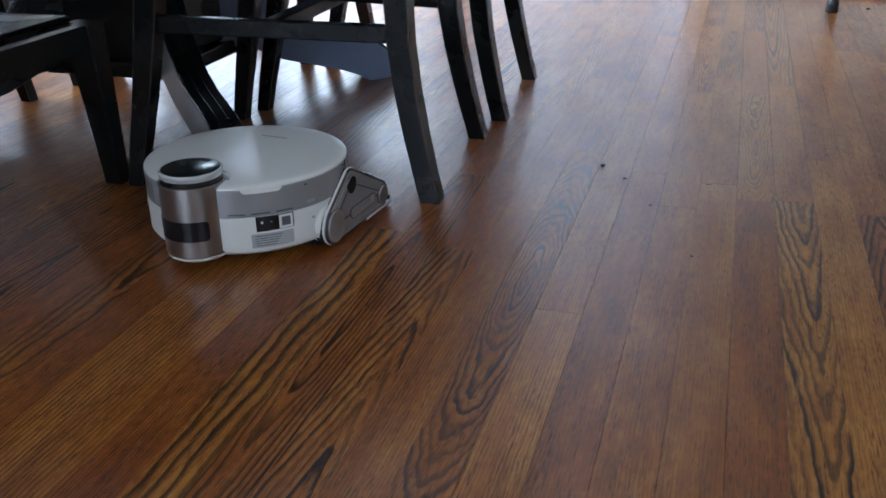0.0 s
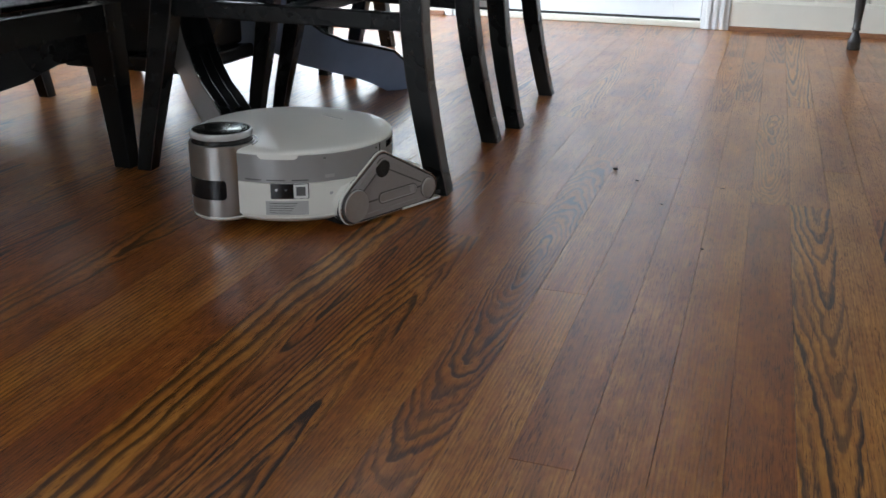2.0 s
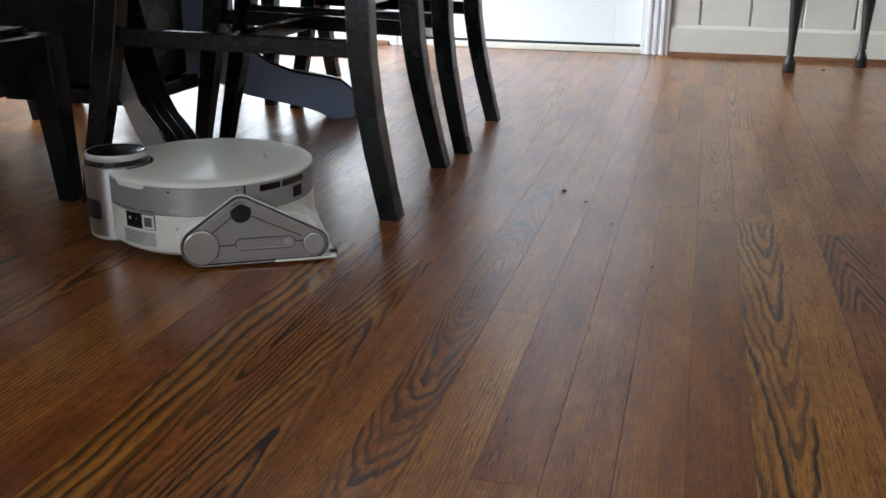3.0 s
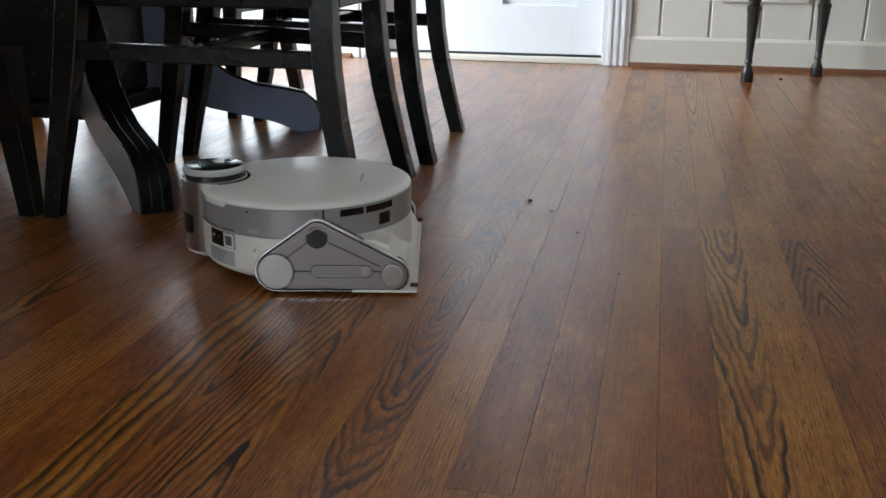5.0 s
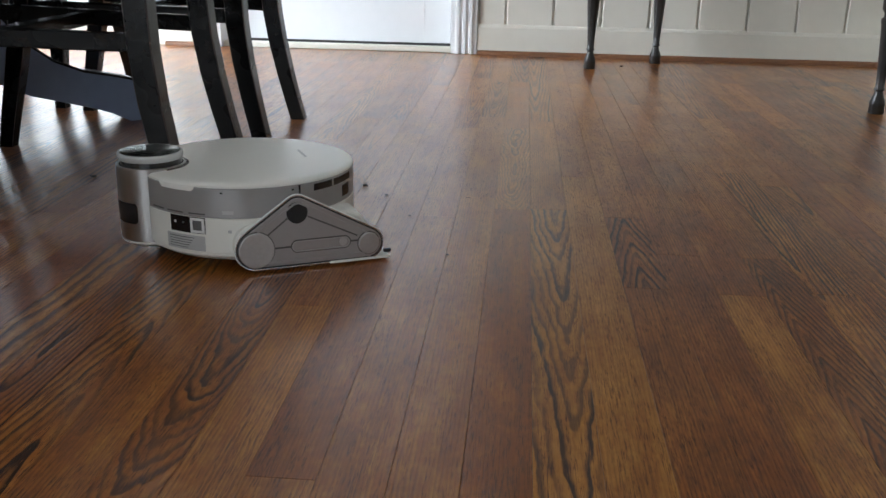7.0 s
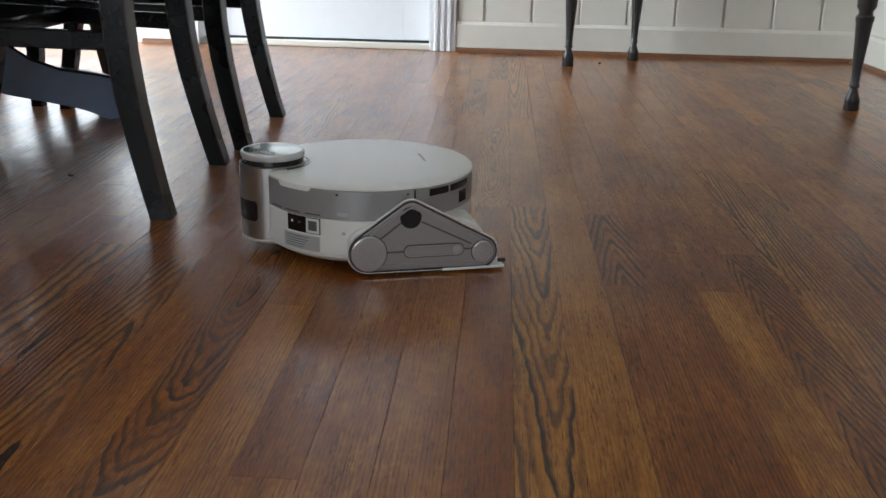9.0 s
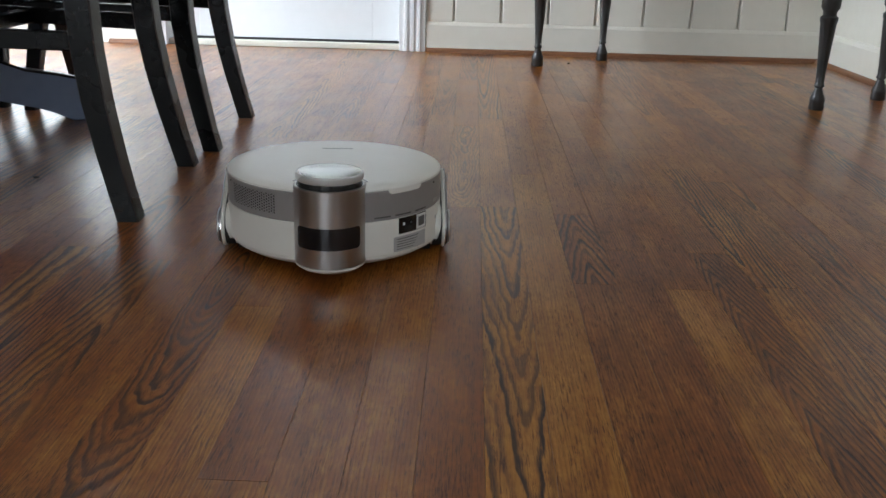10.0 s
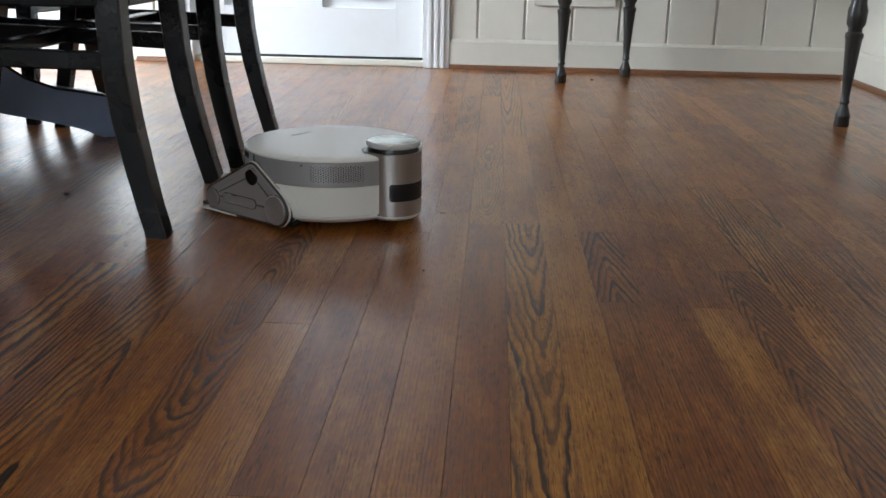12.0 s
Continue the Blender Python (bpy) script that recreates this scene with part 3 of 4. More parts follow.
def arc_round(r, a0, a1, z0, z1, d, corner, n=40, top=True):
    """A curved plate whose corners are rounded off."""
    bm = bmesh.new()
    ring = []
    for i in range(n + 1):
        k = 0.5 - 0.5 * math.cos(math.pi * i / n)
        a = radians(a0 + (a1 - a0) * k)
        edge = min(k, 1 - k) * abs(radians(a1 - a0)) * r
        cutoff = corner - math.sqrt(max(0.0, corner ** 2 - max(0.0, corner - edge) ** 2)) if edge < corner else 0.0
        lo, hi = z0 + cutoff * 0.98, z1 - (cutoff * 0.98 if top else 0.0)
        c, q = math.cos(a), math.sin(a)
        ring.append([bm.verts.new((p * c, p * q, z)) for p, z in ((r - 0.001, lo), (r + d, lo), (r + d, hi), (r - 0.001, hi))])
    for p, q in zip(ring, ring[1:]):
        for i in range(4):
            bm.faces.new((p[i], p[(i + 1) % 4], q[(i + 1) % 4], q[i]))
    bm.faces.new(ring[0])
    bm.faces.new(ring[-1][::-1])
    return bm


def hull(circles, grow=0.0, n=40):
    """Convex outline round circles (u, v, r)."""
    pts = [(u + (r + grow) * math.cos(2 * math.pi * i / n), v + (r + grow) * math.sin(2 * math.pi * i / n)) for u, v, r in circles for i in range(n)]
    pts = sorted(set((round(p, 6), round(q, 6)) for p, q in pts))

    def half(seq):
        out = []
        for p in seq:
            while len(out) > 1 and (out[-1][0] - out[-2][0]) * (p[1] - out[-2][1]) - (out[-1][1] - out[-2][1]) * (p[0] - out[-2][0]) <= 1e-9:
                out.pop()
            out.append(p)
        return out[:-1]
    return half(pts) + half(pts[::-1])


POD = [(0.026, 0.036, 0.028), (-0.037, 0.088, 0.021), (-0.146, 0.030, 0.022)]


def disc_y(u, v, r, y0, y1, bev=0.001, n=32):
    o = [(u + r * math.cos(2 * math.pi * i / n), v + r * math.sin(2 * math.pi * i / n)) for i in range(n)]
    return prism(o, y0, y1, "y", bev=bev)


def ring_y(outline_out, outline_in, y0, y1):
    """A flat ring between two outlines with the same number of points."""
    bm = bmesh.new()
    n = len(outline_out)
    va = [[bm.verts.new((u, y, v)) for u, v in o] for o, y in ((outline_out, y0), (outline_out, y1), (outline_in, y1), (outline_in, y0))]
    for k in range(4):
        a, b = va[k], va[(k + 1) % 4]
        for i in range(n):
            bm.faces.new((a[i], a[(i + 1) % n], b[(i + 1) % n], b[i]))
    return bm


def capsule(u0, u1, v, r, n=20):
    o = [(u1 + r * math.cos(a), v + r * math.sin(a)) for a in [-math.pi / 2 + math.pi * i / n for i in range(n + 1)]]
    return o + [(u0 + r * math.cos(a), v + r * math.sin(a)) for a in [math.pi / 2 + math.pi * i / n for i in range(n + 1)]]


def robot_vacuum():
    root = tagged(new("robot_vacuum"), "round white and silver robot vacuum with tracked wheel pods", "robot vacuum")
    part("base", lathe([(0, 0.0120), (0.140, 0.0120), (0.152, 0.0140), (0.1645, 0.0215), (0.1660, 0.0240), (0.1655, 0.0268), (0, 0.0268)], 96), WHITE, root, smooth=True)
    part("underside", lathe([(0, 0.0085), (0.12, 0.0085), (0.130, 0.0118), (0, 0.0118)], 64), DARK, root, "black underside")
    part("lower_body", lathe([(0, 0.0270), (RB - 0.0012, 0.0270), (RB, 0.0285), (RB, 0.0735), (RB - 0.0008, 0.0742), (0, 0.0742)], 128), WHITE, root, smooth=True)
    part("upper_band", lathe([(0, 0.0746), (RB - 0.001, 0.0746), (RB - 0.0003, 0.0755), (RB - 0.0003, 0.1165), (RB - 0.0015, 0.1175), (0, 0.1175)], 128), BAND, root, "satin silver grey band", smooth=True)
    lid = part("lid", lathe([(0, 0.1262), (0.13, 0.1260), (0.150, 0.1254), (0.160, 0.1244), (0.1655, 0.1228), (0.1683, 0.1205), (0.1686, 0.1180), (0.14, 0.1178), (0, 0.1178)], 128), LID, root, "pearl white domed lid", smooth=True)
    part("logo_mark", box(-0.091, -0.087, -0.026, 0.026, 0.1258, 0.1266), STICK, lid, "short grey printed line")
    # sensor tower
    col = part("tower", lathe([(0, 0.0232), (RC - 0.001, 0.0232), (RC, 0.0242), (RC, 0.1275), (RC - 0.001, 0.1285), (RC - 0.004, 0.1285), (RC - 0.0045, 0.122), (0, 0.122)], 96, cx=DB), STEEL, root, "brushed steel sensor tower", smooth=True)
    part("tower_foot", lathe([(0, 0.0145), (RC - 0.009, 0.0145), (RC - 0.0010, 0.0198), (RC - 0.0005, 0.0228), (0, 0.0228)], 64, cx=DB), WHITE, root, smooth=True)
    win = arc_round(RC, -57, 57, 0.0505, 0.0765, 0.0008, 0.006)
    for v in win.verts:
        v.co.x += DB
    part("sensor_window", win, DARK, col, "glossy black sensor window", smooth=True)
    part("lidar_well", lathe([(0, 0.1265), (0.0485, 0.1265), (0.0485, 0.1285), (0.0470, 0.1287), (0.045, 0.1405), (0, 0.1405)], 64, cx=DB - 0.001), DARK, root, "black gap under the cap", smooth=True)
    part("lid_recess", lathe([(0.050, 0.1250), (0.0575, 0.1250), (0.0575, 0.1270), (0.050, 0.1270), (0.050, 0.1250)], 40, cx=DB, a0=108, a1=252), DARK, root, "black crescent gap beside the cap")
    cap = part("lidar_cap", lathe([(0, 0.1408), (0.0440, 0.1408), (0.0478, 0.1418), (0.0492, 0.1438), (0.0496, 0.1490), (0.0492, 0.1508), (0.0478, 0.1520), (0.0465, 0.1520), (0, 0.1516)], 72, cx=DB), CAPWHITE, root, "round white cap", smooth=True)
    part("cap_disc", lathe([(0, 0.1521), (0.0452, 0.1521), (0.0458, 0.1518), (0, 0.1517)], 64, cx=DB), GREEN, cap, "glossy mirror-like cap disc", smooth=True)
    # finger tab and holes
    part("lid_tab", arc_round(RB, 30, 52, 0.1120, 0.1200, 0.0011, 0.0078, top=False), LID, root, "white finger tab")
    part("sensor_hole", arc(RB, 65.4, 66.6, 0.1105, 0.1125, 0.0006, 2), DARK, root)
    part("sensor_hole", arc(RB, 101.0, 102.2, 0.1105, 0.1125, 0.0006, 2), DARK, root)
    part("sensor_hole", arc(RB, -66.6, -65.4, 0.1105, 0.1125, 0.0006, 2), DARK, root)
    # stickers
    s1 = part("spec_sticker", arc(RB, 36.5, 57, 0.0545, 0.0740, 0.0007), DARK, root, "black sticker beside a small white square")
    part("sticker_square", arc(RB, 48.8, 56.5, 0.0552, 0.0733, 0.0010), PAPER, s1, "white square with grey blocks")
    part("sticker_block", arc(RB, 50.2, 55.1, 0.0585, 0.0700, 0.0013, 4), PRINT, s1, "plain grey printed square")
    part("sticker_icon", arc(RB, 39.1, 40.3, 0.0645, 0.0675, 0.0010, 3), PAPER, s1)
    part("sticker_icon", arc(RB, 44.1, 45.3, 0.065, 0.067, 0.0010, 3), PRINT, s1)
    s2 = part("paper_label", arc(RB, 33.5, 56.5, 0.0300, 0.0515, 0.0006), STICK, root, "grey paper label with printed lines")
    for k in range(5):
        part("print_line", arc(RB, 35.5, 46.5 + (k * 37 % 9), 0.0330 + 0.0037 * k, 0.0340 + 0.0037 * k, 0.0008, 8), PRINT, s2)
    for a0, a1 in ((22.5, 31.5), (34.5, 44.5), (48.0, 57.0)):
        part("lettering_bar", arc(RB, a0, a1, 0.0783, 0.0802, 0.0003, 8), PRINT, root, "unreadable grey lettering")
    part("foil_mark", arc(RB, 66, 71.5, 0.0805, 0.0855, 0.0004, 4), STICK, root, "small shiny foil mark")
    part("switch_plate", arc(RB, 66, 77, 0.050, 0.066, 0.0004, 6), WHITE, root)
    part("switch_mark", arc(RB, 68.5, 70.2, 0.057, 0.0605, 0.0007, 2), STICK, root)
    part("switch_mark", arc(RB, 73.2, 73.6, 0.057, 0.0605, 0.0007, 2), STICK, root)
    # speaker holes
    bm = bmesh.new()
    for i in range(22):
        for k in range(7):
            a = radians(-28.5 - 31.5 * i / 21)
            z = 0.0845 + 0.0285 * (k + 0.5 * (i % 2)) / 7
            c = Vector(((RB + 0.0001) * math.cos(a), (RB + 0.0001) * math.sin(a), z))
            t, u, n = Vector((-math.sin(a), math.cos(a), 0)), Vector((0, 0, 1)), Vector((math.cos(a), math.sin(a), 0))
            bm.faces.new([bm.verts.new(c + n * 0.0003 + (t * math.cos(b) + u * math.sin(b)) * 0.0012) for b in [2 * math.pi * q / 7 for q in range(7)]])
    tagged(part("speaker_holes", bm, DARK, root, "grid of tiny speaker holes"), kind="stuff")
    # rear vents and seams on both sides
    for s in (1, -1):
        part("band_seam", arc(RB, s * 105.0, s * 105.8, 0.092, 0.117, 0.0004, 2), DARK, root)
        part("exhaust_vent", arc(RB, s * 114, s * 147, 0.1045, 0.1145, 0.0006, 12), DARK, root, "long black vent slot")
        part("vent_bridge", arc(RB, s * 127, s * 128.2, 0.104, 0.115, 0.0010, 2), BAND, root)
        part("exhaust_vent", arc(RB, s * 137, s * 145, 0.082, 0.0995, 0.0006, 5), DARK, root)
    # rear housing
    part("rear_housing", prism([(-0.03, 0.0735), (-0.118, 0.0735), (-0.140, 0.066), (-0.163, 0.040), (-0.176, 0.014), (-0.172, 0.008), (-0.03, 0.008)], -0.165, 0.165, "y", bev=0.006, seg=3), WHITE, root, "white sloping brush housing")
    part("rear_flap", box(-0.182, -0.085, -0.178, 0.178, 0.0035, 0.0078, 0.0015), WHITE, root)
    for s in (1, -1):
        def y(v):
            return s * (v + 0.0050)

        def flat(name, outline, a, b, m, bev=0.0, label="", under=None):
            return part(name, prism(outline, min(y(a), y(b)), max(y(a), y(b)), "y", bev=bev), m, under or root, label)

        pod = flat("track_pod", hull(POD, 0.004), 0.1650, 0.171, WHITE, 0.0028, "white rounded triangular pod")
        flat("belt_run", hull(POD, 0.0015), 0.150, 0.1646, RUBBER, 0.002, "black rubber track", pod)
        part("pod_mount", box(-0.13, 0.03, min(s * 0.12, s * 0.16), max(s * 0.12, s * 0.16), 0.012, 0.072, 0.006), WHITE, root)
        part("pod_shell", disc_y(0.024, 0.0405, 0.0335, min(s * 0.115, s * 0.1698), max(s * 0.115, s * 0.1698), 0.007), WHITE, root, "white shell round the drive wheel", smooth=True)
        flat("track_belt", hull(POD, 0.0012), 0.15, 0.1716, RUBBER, 0, "dark rubber belt edge", pod)
        flat("pod_plate", hull(POD, -0.0012), 0.15, 0.1735, SILVER, 0.0012, "satin silver cover plate", pod)
        part("inner_ridge", ring_y(hull(POD, -0.0070), hull(POD, -0.0098), y(0.172), y(0.1752)), SILVER, pod)
        part("wheel_cover", disc_y(0.026, 0.036, 0.0262, min(y(0.16), y(0.1778)), max(y(0.16), y(0.1778)), 0.0014), DISC, pod, "round brushed wheel cover")
        part("wheel_cover", disc_y(-0.146, 0.031, 0.0165, min(y(0.16), y(0.1778)), max(y(0.16), y(0.1778)), 0.0014), DISC, pod, "small round wheel cover")
        # dark ribs and rings from here draw the grooves' shadow lines in colour
        for (u, v), (p, q) in (((0.010, 0.056), (-0.022, 0.080)), ((-0.052, 0.080), (-0.128, 0.044)), ((-0.001, 0.0365), (-0.026, 0.0365)), ((-0.118, 0.0365), (-0.130, 0.0365))):
            d = Vector((p - u, q - v)).normalized() * 0.0011
            flat("plate_rib", [(u - d.y, v + d.x), (p - d.y, q + d.x), (p + d.y, q - d.x), (u + d.y, v - d.x)], 0.172, 0.1749, GROOVE_SHADE, 0, "", pod)
        part("sensor_eye", disc_y(-0.036, 0.0865, 0.0160, min(y(0.16), y(0.1742)), max(y(0.16), y(0.1742)), bev=0), DARK, pod, "round black sensor eye")
        part("slot_ridge", ring_y(capsule(-0.108, -0.035, 0.0365, 0.0097), capsule(-0.108, -0.035, 0.0365, 0.0080), y(0.172), y(0.1750)), GROOVE_SHADE, pod)
        part("slot_ridge", ring_y(capsule(-0.108, -0.035, 0.0365, 0.0080), capsule(-0.108, -0.035, 0.0365, 0.0070), y(0.172), y(0.1758)), DISC, pod)
        part("slot_button", disc_y(-0.106, 0.0365, 0.0062, min(y(0.172), y(0.1750)), max(y(0.172), y(0.1750)), 0.0008), DISC, pod)
        for u, v, r in ((0.026, 0.036, 0.0262), (-0.146, 0.031, 0.0165)):
            part("cover_seam", disc_y(u, v, r + 0.0014, min(y(0.16), y(0.1747)), max(y(0.16), y(0.1747)), 0.0004), GROOVE_SHADE, pod)
        part("trim_line", ring_y(hull(POD, 0.0030), hull(POD, 0.0014), y(0.17), y(0.1720)), CHROME, pod)
        part("rear_hook", box(-0.184, -0.172, y(0.168) - 0.003, y(0.168) + 0.003, 0.0115, 0.017, 0.0015), RUBBER, root)
        part("wheel", disc_y(0.026, 0.0282, 0.0282, min(s * 0.12, s * 0.152), max(s * 0.12, s * 0.152)), RUBBER, root, "black rubber drive wheel")
        part("wheel", disc_y(-0.142, 0.0182, 0.0182, min(s * 0.12, s * 0.152), max(s * 0.12, s * 0.152)), RUBBER, root, "black rubber rear wheel")
    part("front_caster", disc_y(0.140, 0.0125, 0.0125, -0.012, 0.012), RUBBER, root, "black front caster")
    low = ("track_pod", "pod_shell", "pod_mount", "wheel", "front_caster", "rear_hook", "rear_flap", "lidar_cap")
    for p in root.children_recursive:
        p.data.transform(Matrix.Diagonal((0.993, 0.993, 1.028, 1)))
        own = p if p.parent == root else p.parent
        if own.name.split(".")[0] not in low:
            for v in p.data.vertices:
                k = min(1.0, max(0.0, (v.co.z - 0.045) / 0.035))
                v.co.z += 0.006 * k * k * (3 - 2 * k)
    return root


robot = robot_vacuum()

# ---- crumbs on the floor ----
CRUMBS = [(0.110, 1.766, 0.005, 0.003), (0.161, 1.704, 0.004, 0.0015), (0.222, 1.573, 0.003, 0.0012), (0.306, 1.366, 0.0025, 0.0012), (0.316, 1.708, 0.002, 0.001), (0.795, 3.72, 0.006, 0.004), (-0.441, 1.748, 0.006, 0.003), (0.320, 1.71, 0.002, 0.001)]
for x, y, r, h in CRUMBS:
    bm = bmesh.new()
    bmesh.ops.create_icosphere(bm, subdivisions=2, radius=1)
    for v in bm.verts:
        n = 1 + 0.45 * noise.noise(v.co * 1.7 + Vector((x * 50, y * 50, 0)))
        v.co = (v.co.x * r * n, v.co.y * r * 0.7 * n, h * (0.8 + v.co.z * n * 0.8))
    ob = part("crumb", bm, DUST, smooth=True)
    ob.location = (x, y, 0.0006)
    tagged(ob, "tiny dark crumb of dirt on the oak floor", "crumb", group="crumbs on the floor")


# ---- floor boards ----
PW = 0.0667
rng = random.Random(11)


def board_mesh(w, l, bm=None, ox=0.0, oy=0.0):
    """A board with eased upper edges, its top at height 0."""
    bm = bm or bmesh.new()
    g, e = 0.0002, 0.00015
    lo = [(ox + g, oy + g), (ox + w - g, oy + g), (ox + w - g, oy + l - g), (ox + g, oy + l - g)]
    hi = [(ox + g + e, oy + g + e), (ox + w - g - e, oy + g + e), (ox + w - g - e, oy + l - g - e), (ox + g + e, oy + l - g - e)]
    a = [bm.verts.new((x, y, -0.006)) for x, y in lo]
    b = [bm.verts.new((x, y, -e * 0.7)) for x, y in lo]
    c = [bm.verts.new((x, y, 0.0)) for x, y in hi]
    for p, q in ((a, b), (b, c)):
        for i in range(4):
            bm.faces.new((p[i], p[(i + 1) % 4], q[(i + 1) % 4], q[i]))
    bm.faces.new(c)
    return bm


def oak(tone, amber, contrast, off=2.5, dep=0.02, taper=0.0, at=1.0, slope=0.0, count=170.0, wave=0.3):
    """One board's look: how light, how golden, how dark its rings; then how it was sawn out of the trunk."""
    return {"look": (tone, amber, contrast), "cut": (off, dep, taper), "rings": (at, slope, count), "wave": (wave, 0.0, 0.0)}


def plain(tone, amber, contrast=0.22, **more):
    """Straight grain, sawn well away from the pith."""
    return oak(tone, amber, contrast, **{"off": 3.2, "count": 210.0, "wave": 0.12, **more})


# known boards near the walk: row -> (start along the room, look)
KNOWN = {
    -13: [(0.2, oak(0.60, 0.5, 0.5, 1.9, 0.01, 0.01, count=150, wave=0.15)), (1.5, plain(0.50, 0.3))],
    -12: [(0.5, oak(0.55, 0.4, 0.5, -0.9, 0.01, 0.01, count=140, wave=0.2)), (1.7, plain(0.5, 0.2))],
    -11: [(0.3, plain(0.38, 0.0, 0.35)), (1.5, plain(0.50, 0.3))],
    -10: [(0.1, oak(0.60, 0.9, 1.0, 1.15, 0.010, 0.006, count=52, wave=1.0)), (1.35, plain(0.5, 0.3, 0.4))],
    -9: [(0.35, oak(0.50, 0.35, 0.85, 0.35, 0.004, 0.0, 1.16, 0.05, 150, 0.35)), (1.66, plain(0.5, 0.2))],
    -8: [(0.1, oak(0.54, 0.6, 0.85, 0.72, 0.006, -0.090, 1.04, 0.0, 100, 0.5)), (1.30, plain(0.46, 0.2, 0.4))],
    -7: [(0.4, plain(0.50, 0.55, 0.28, off=2.1)), (1.5, plain(0.52, 0.3))],
    -6: [(0.2, oak(0.46, 0.45, 0.75, 0.5, 0.002, 0.0, 1.24, 0.11, 175, 0.75)), (1.85, oak(0.52, 0.3, 0.5, 0.4, 0.008, 0.04, 2.2, 0.0, 180, 0.4))],
    -5: [(0.1, plain(0.74, 0.7, 0.35)), (1.13, plain(0.60, 0.4, 0.3)), (2.3, plain(0.55, 0.3))],
    -4: [(-0.3, plain(0.62, 0.6)), (0.709, plain(0.40, 0.2, 0.15)), (1.75, plain(0.58, 0.3))],
    -3: [(0.0, plain(0.50, 0.45, 0.2)), (1.58, plain(0.54, 0.3)), (2.4, oak(0.6, 0.4, 0.5, 0.5, 0.008, 0.04, 2.7, 0.0, 170, 0.6))],
    -2: [(-0.2, plain(0.56, 0.6, 0.2)), (1.72, plain(0.50, 0.35))],
    -1: [(-0.1, plain(0.40, 0.2, 0.12)), (1.645, oak(0.66, 0.5, 0.6, 0.5, 0.003, 0.06, 2.0, 0.06, 150, 1.1)), (2.42, plain(0.5, 0.3))],
    0: [(-0.4, oak(0.64, 0.95, 0.72, 0.66, 0.005, 0.09, 0.83, 0.0, 82, 1.0)), (1.655, plain(0.58, 0.4, 0.3))],
    1: [(0.1, plain(0.62, 0.9, 0.2)), (1.91, plain(0.52, 0.3))],
    2: [(-0.2, plain(0.40, 0.35, 0.3)), (1.26, oak(0.42, 0.2, 0.8, 0.5, 0.004, -0.16, 1.46, 0.0, 100, 0.5)), (1.62, plain(0.5, 0.4))],
    3: [(0.1, plain(0.38, 0.2, 0.3)), (1.42, plain(0.42, 0.15, 0.3)), (2.3, plain(0.52, 0.4))],
    4: [(0.3, plain(0.64, 0.85, 0.25)), (1.25, plain(0.42, 0.3, 0.3)), (2.1, plain(0.55, 0.4))],
    5: [(0.2, oak(0.34, 0.35, 0.65, 0.25, 0.003, -0.14, 1.1, 0.0, 130, 0.5)), (1.42, plain(0.48, 0.4, 0.5)), (2.2, plain(0.5, 0.4))],
    6: [(0.1, oak(0.50, 0.65, 0.6, 0.2, 0.006, 0.03, 1.0, 0.0, 140, 0.5)), (1.27, oak(0.56, 0.6, 1.0, 0.15, 0.004, 0.03, 1.7, 0.0, 140, 0.5)), (2.0, plain(0.52, 0.4))],
    7: [(0.4, oak(0.44, 0.6, 0.6, 0.8, 0.006, 0.03, 1.1, 0.0, 130, 0.6)), (1.9, plain(0.5, 0.5))],
    8: [(0.2, oak(0.42, 0.4, 0.8, 0.4, 0.005, 0.04, 0.9, 0.0, 110, 0.8)), (1.55, plain(0.36, 0.15, 0.3)), (2.3, plain(0.3, 0.1, 0.2))],
    9: [(0.3, plain(0.60, 0.35, 0.35)), (1.95, plain(0.30, 0.1, 0.2)), (2.8, plain(0.5, 0.4))],
}


# which tree each of those boards was sawn from
TREE = {-13: 0.2762, -12: 0.6134, -11: 0.5055, -10: 0.7142, -9: 0.803, -8: 0.2862, -7: 0.7579, -6: 0.0255, -5: 0.1608, -4: 0.3587, -3: 0.0123, -2: 0.3091, -1: 0.9054, 0: 0.1147, 1: 0.6293, 2: 0.0923, 3: 0.1649, 4: 0.4474, 5: 0.4138, 6: 0.5041, 7: 0.3872, 8: 0.9865, 9: 0.2404}


def any_board(a, b):
    tint, amber = rng.triangular(0.20, 0.70, 0.42), rng.uniform(0.1, 0.75)
    if rng.random() < 0.42:
        return plain(tint, amber, rng.uniform(0.1, 0.45), off=rng.choice((-1, 1)) * rng.uniform(1.8, 4))
    return oak(tint, amber, rng.uniform(0.45, 0.95), rng.uniform(0.2, 0.8), rng.uniform(0.003, 0.012), rng.choice((-1, 1)) * rng.uniform(0.02, 0.06), rng.uniform(a, b), 0.0, rng.uniform(85, 150), rng.uniform(0.4, 1.0))


def dress(me, looks):
    """Writes each board's look on its nine faces."""
    for key in ("look", "cut", "rings", "wave"):
        layer = me.attributes.new(key, "FLOAT_VECTOR", "FACE")
        layer.data.foreach_set("vector", [c for k in looks for _ in range(9) for c in k[key]])
    me.materials.append(OAK)


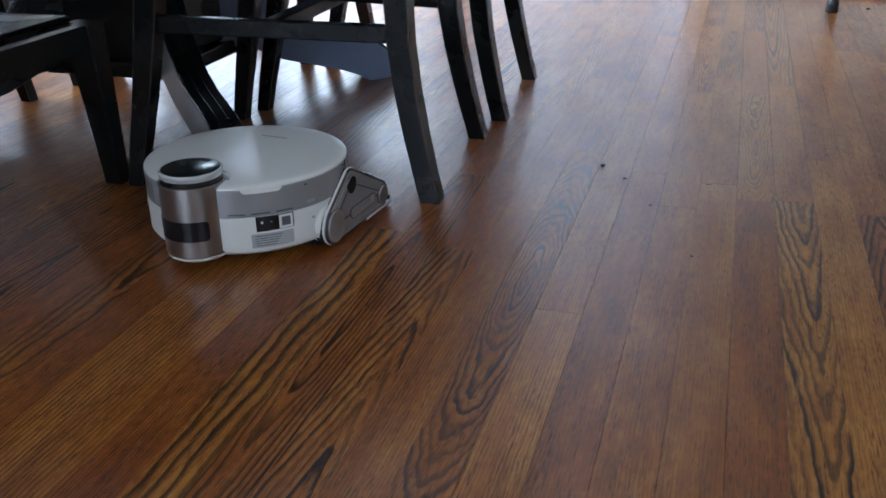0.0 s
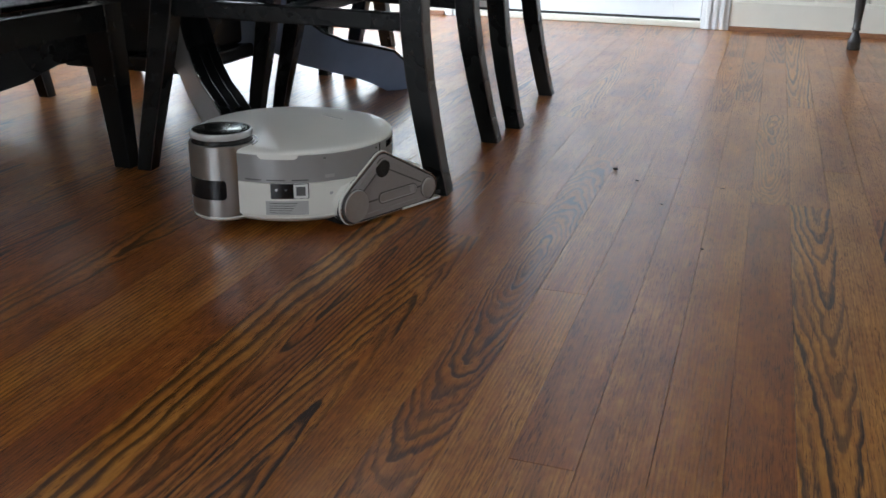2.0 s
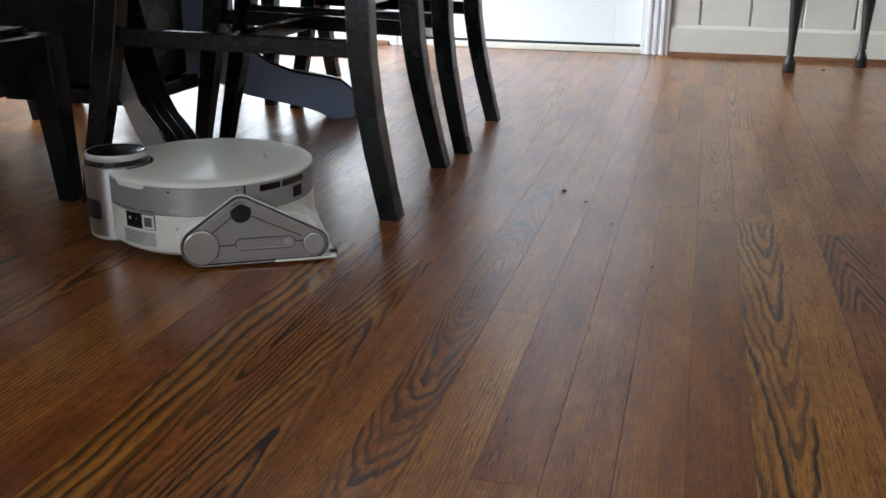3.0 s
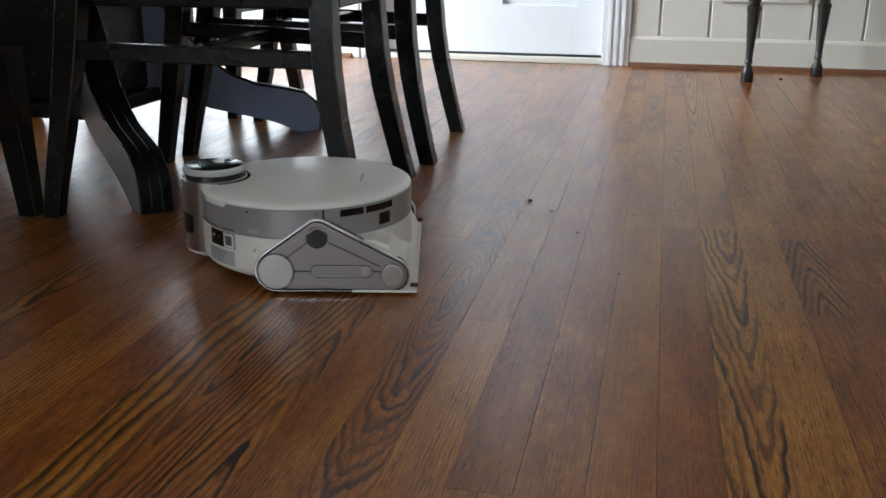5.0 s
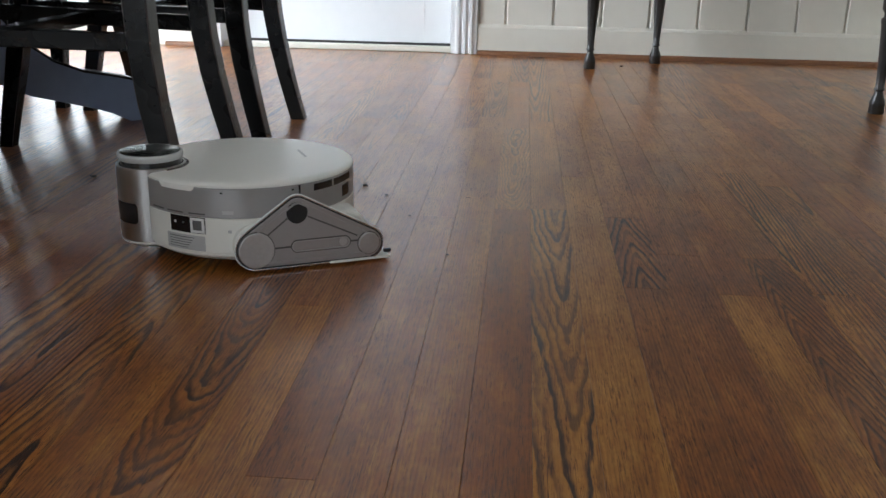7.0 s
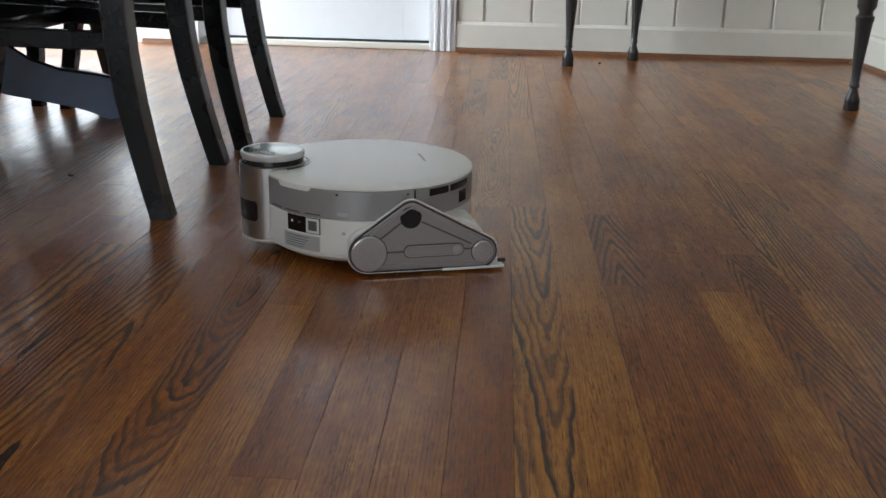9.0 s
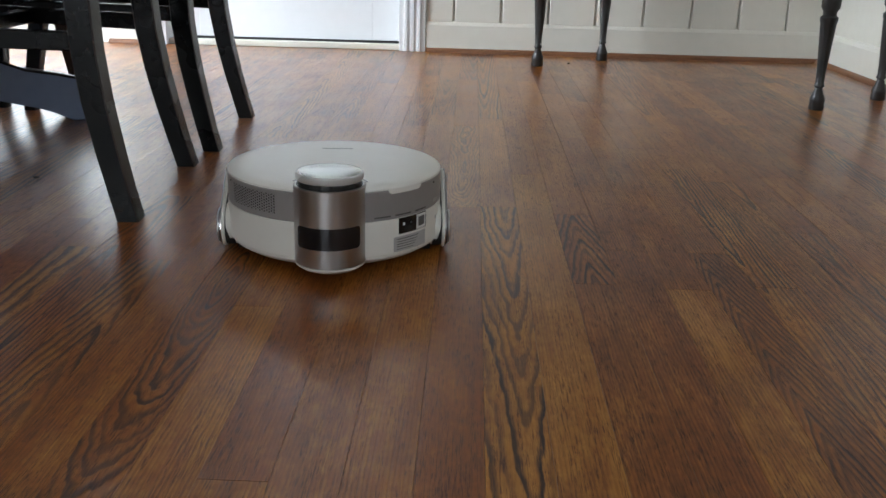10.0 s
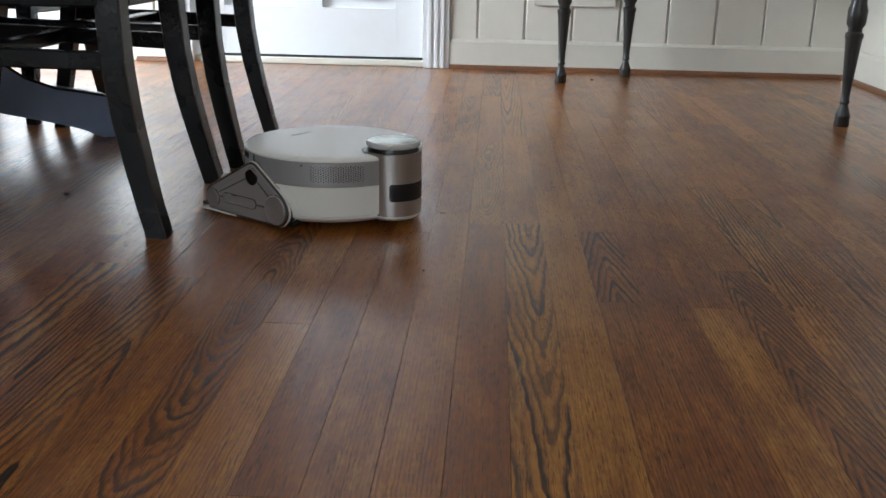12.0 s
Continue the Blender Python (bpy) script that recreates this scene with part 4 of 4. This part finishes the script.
rest, rest_looks, singles = bmesh.new(), [], 0
for row in range(-53, 24):
    x0 = 0.437 + PW * row
    if x0 >= XE - 0.005:
        continue
    w = min(PW, XE - x0)
    known = KNOWN.get(row, [])
    ys, y = [], YS
    while y < (known[0][0] - 0.3 if known else YN - 0.15):
        ys.append((y, None))
        y += rng.uniform(0.55, 1.5)
    ys += known
    y = ys[-1][0] + rng.uniform(0.6, 1.2)
    while y < YN - 0.15:
        ys.append((y, None))
        y += rng.uniform(0.55, 1.5)
    for (a, look_), (b, _) in zip(ys, ys[1:] + [(YN + 0.02, None)]):
        say = dict(look_ or any_board(a, b))
        seed = rng.random()
        if known and a == known[0][0]:
            seed = TREE[row]
        say["wave"] = (say["wave"][0], 0.0, seed)
        if -17 <= row <= 19 and b > 0.2 and a < 3.6 and singles < 295:
            me = bpy.data.meshes.new("floor_board")
            m2 = board_mesh(w, b - a)
            m2.to_mesh(me)
            m2.free()
            dress(me, [say])
            ob = new("floor_board", me)
            ob.location = (x0, a, 0)
            ob.parent = sub
            singles += 1
        else:
            board_mesh(w, b - a, rest, x0, a)
            rest_looks.append(say)
rest_me = bpy.data.meshes.new("floor_boards")
rest.to_mesh(rest_me)
rest.free()
dress(rest_me, rest_looks)
rest_ob = new("floor_boards", rest_me)
rest_ob.parent = sub
rest_ob["label"] = "rest of the oak boards"
tagged(rest_ob, kind="stuff")


def motions():
    rows = [(0.0, -0.429, 1.306, -96.2), (0.5, -0.438, 1.251, -96.4), (1.0, -0.440, 1.261, -114.1), (1.5, -0.401, 1.318, -111.9), (2.0, -0.386, 1.365, -113.1), (2.5, -0.421, 1.327, -130.7), (3.0, -0.424, 1.325, -150.4), (3.2, -0.422, 1.314, -155.7), (4.8, -0.224, 1.305, -171.5),
            (5.0, -0.197, 1.335, -167.1), (5.5, -0.110, 1.347, -153.4), (6.0, -0.035, 1.385, -126.9), (6.5, -0.023, 1.391, -128.6), (6.7, -0.025, 1.399, -138.8), (8.3, 0.162, 1.424, -170.1), (8.5, 0.202, 1.419, -170.5), (9.0, 0.203, 1.423, -163.4),
            (9.3, 0.203, 1.422, -138.8), (9.5, 0.201, 1.415, -115.0), (9.7, 0.198, 1.417, -92.9), (10.0, 0.201, 1.414, -85.0), (10.5, 0.198, 1.452, -82.4), (11.0, 0.185, 1.550, -81.1), (11.5, 0.170, 1.633, -68.4), (12.0, 0.106, 1.722, -34.5)]
    walk(robot, [(t, pose(x, y, 0, 0, 0, a)) for t, x, y, a in rows])


motions()
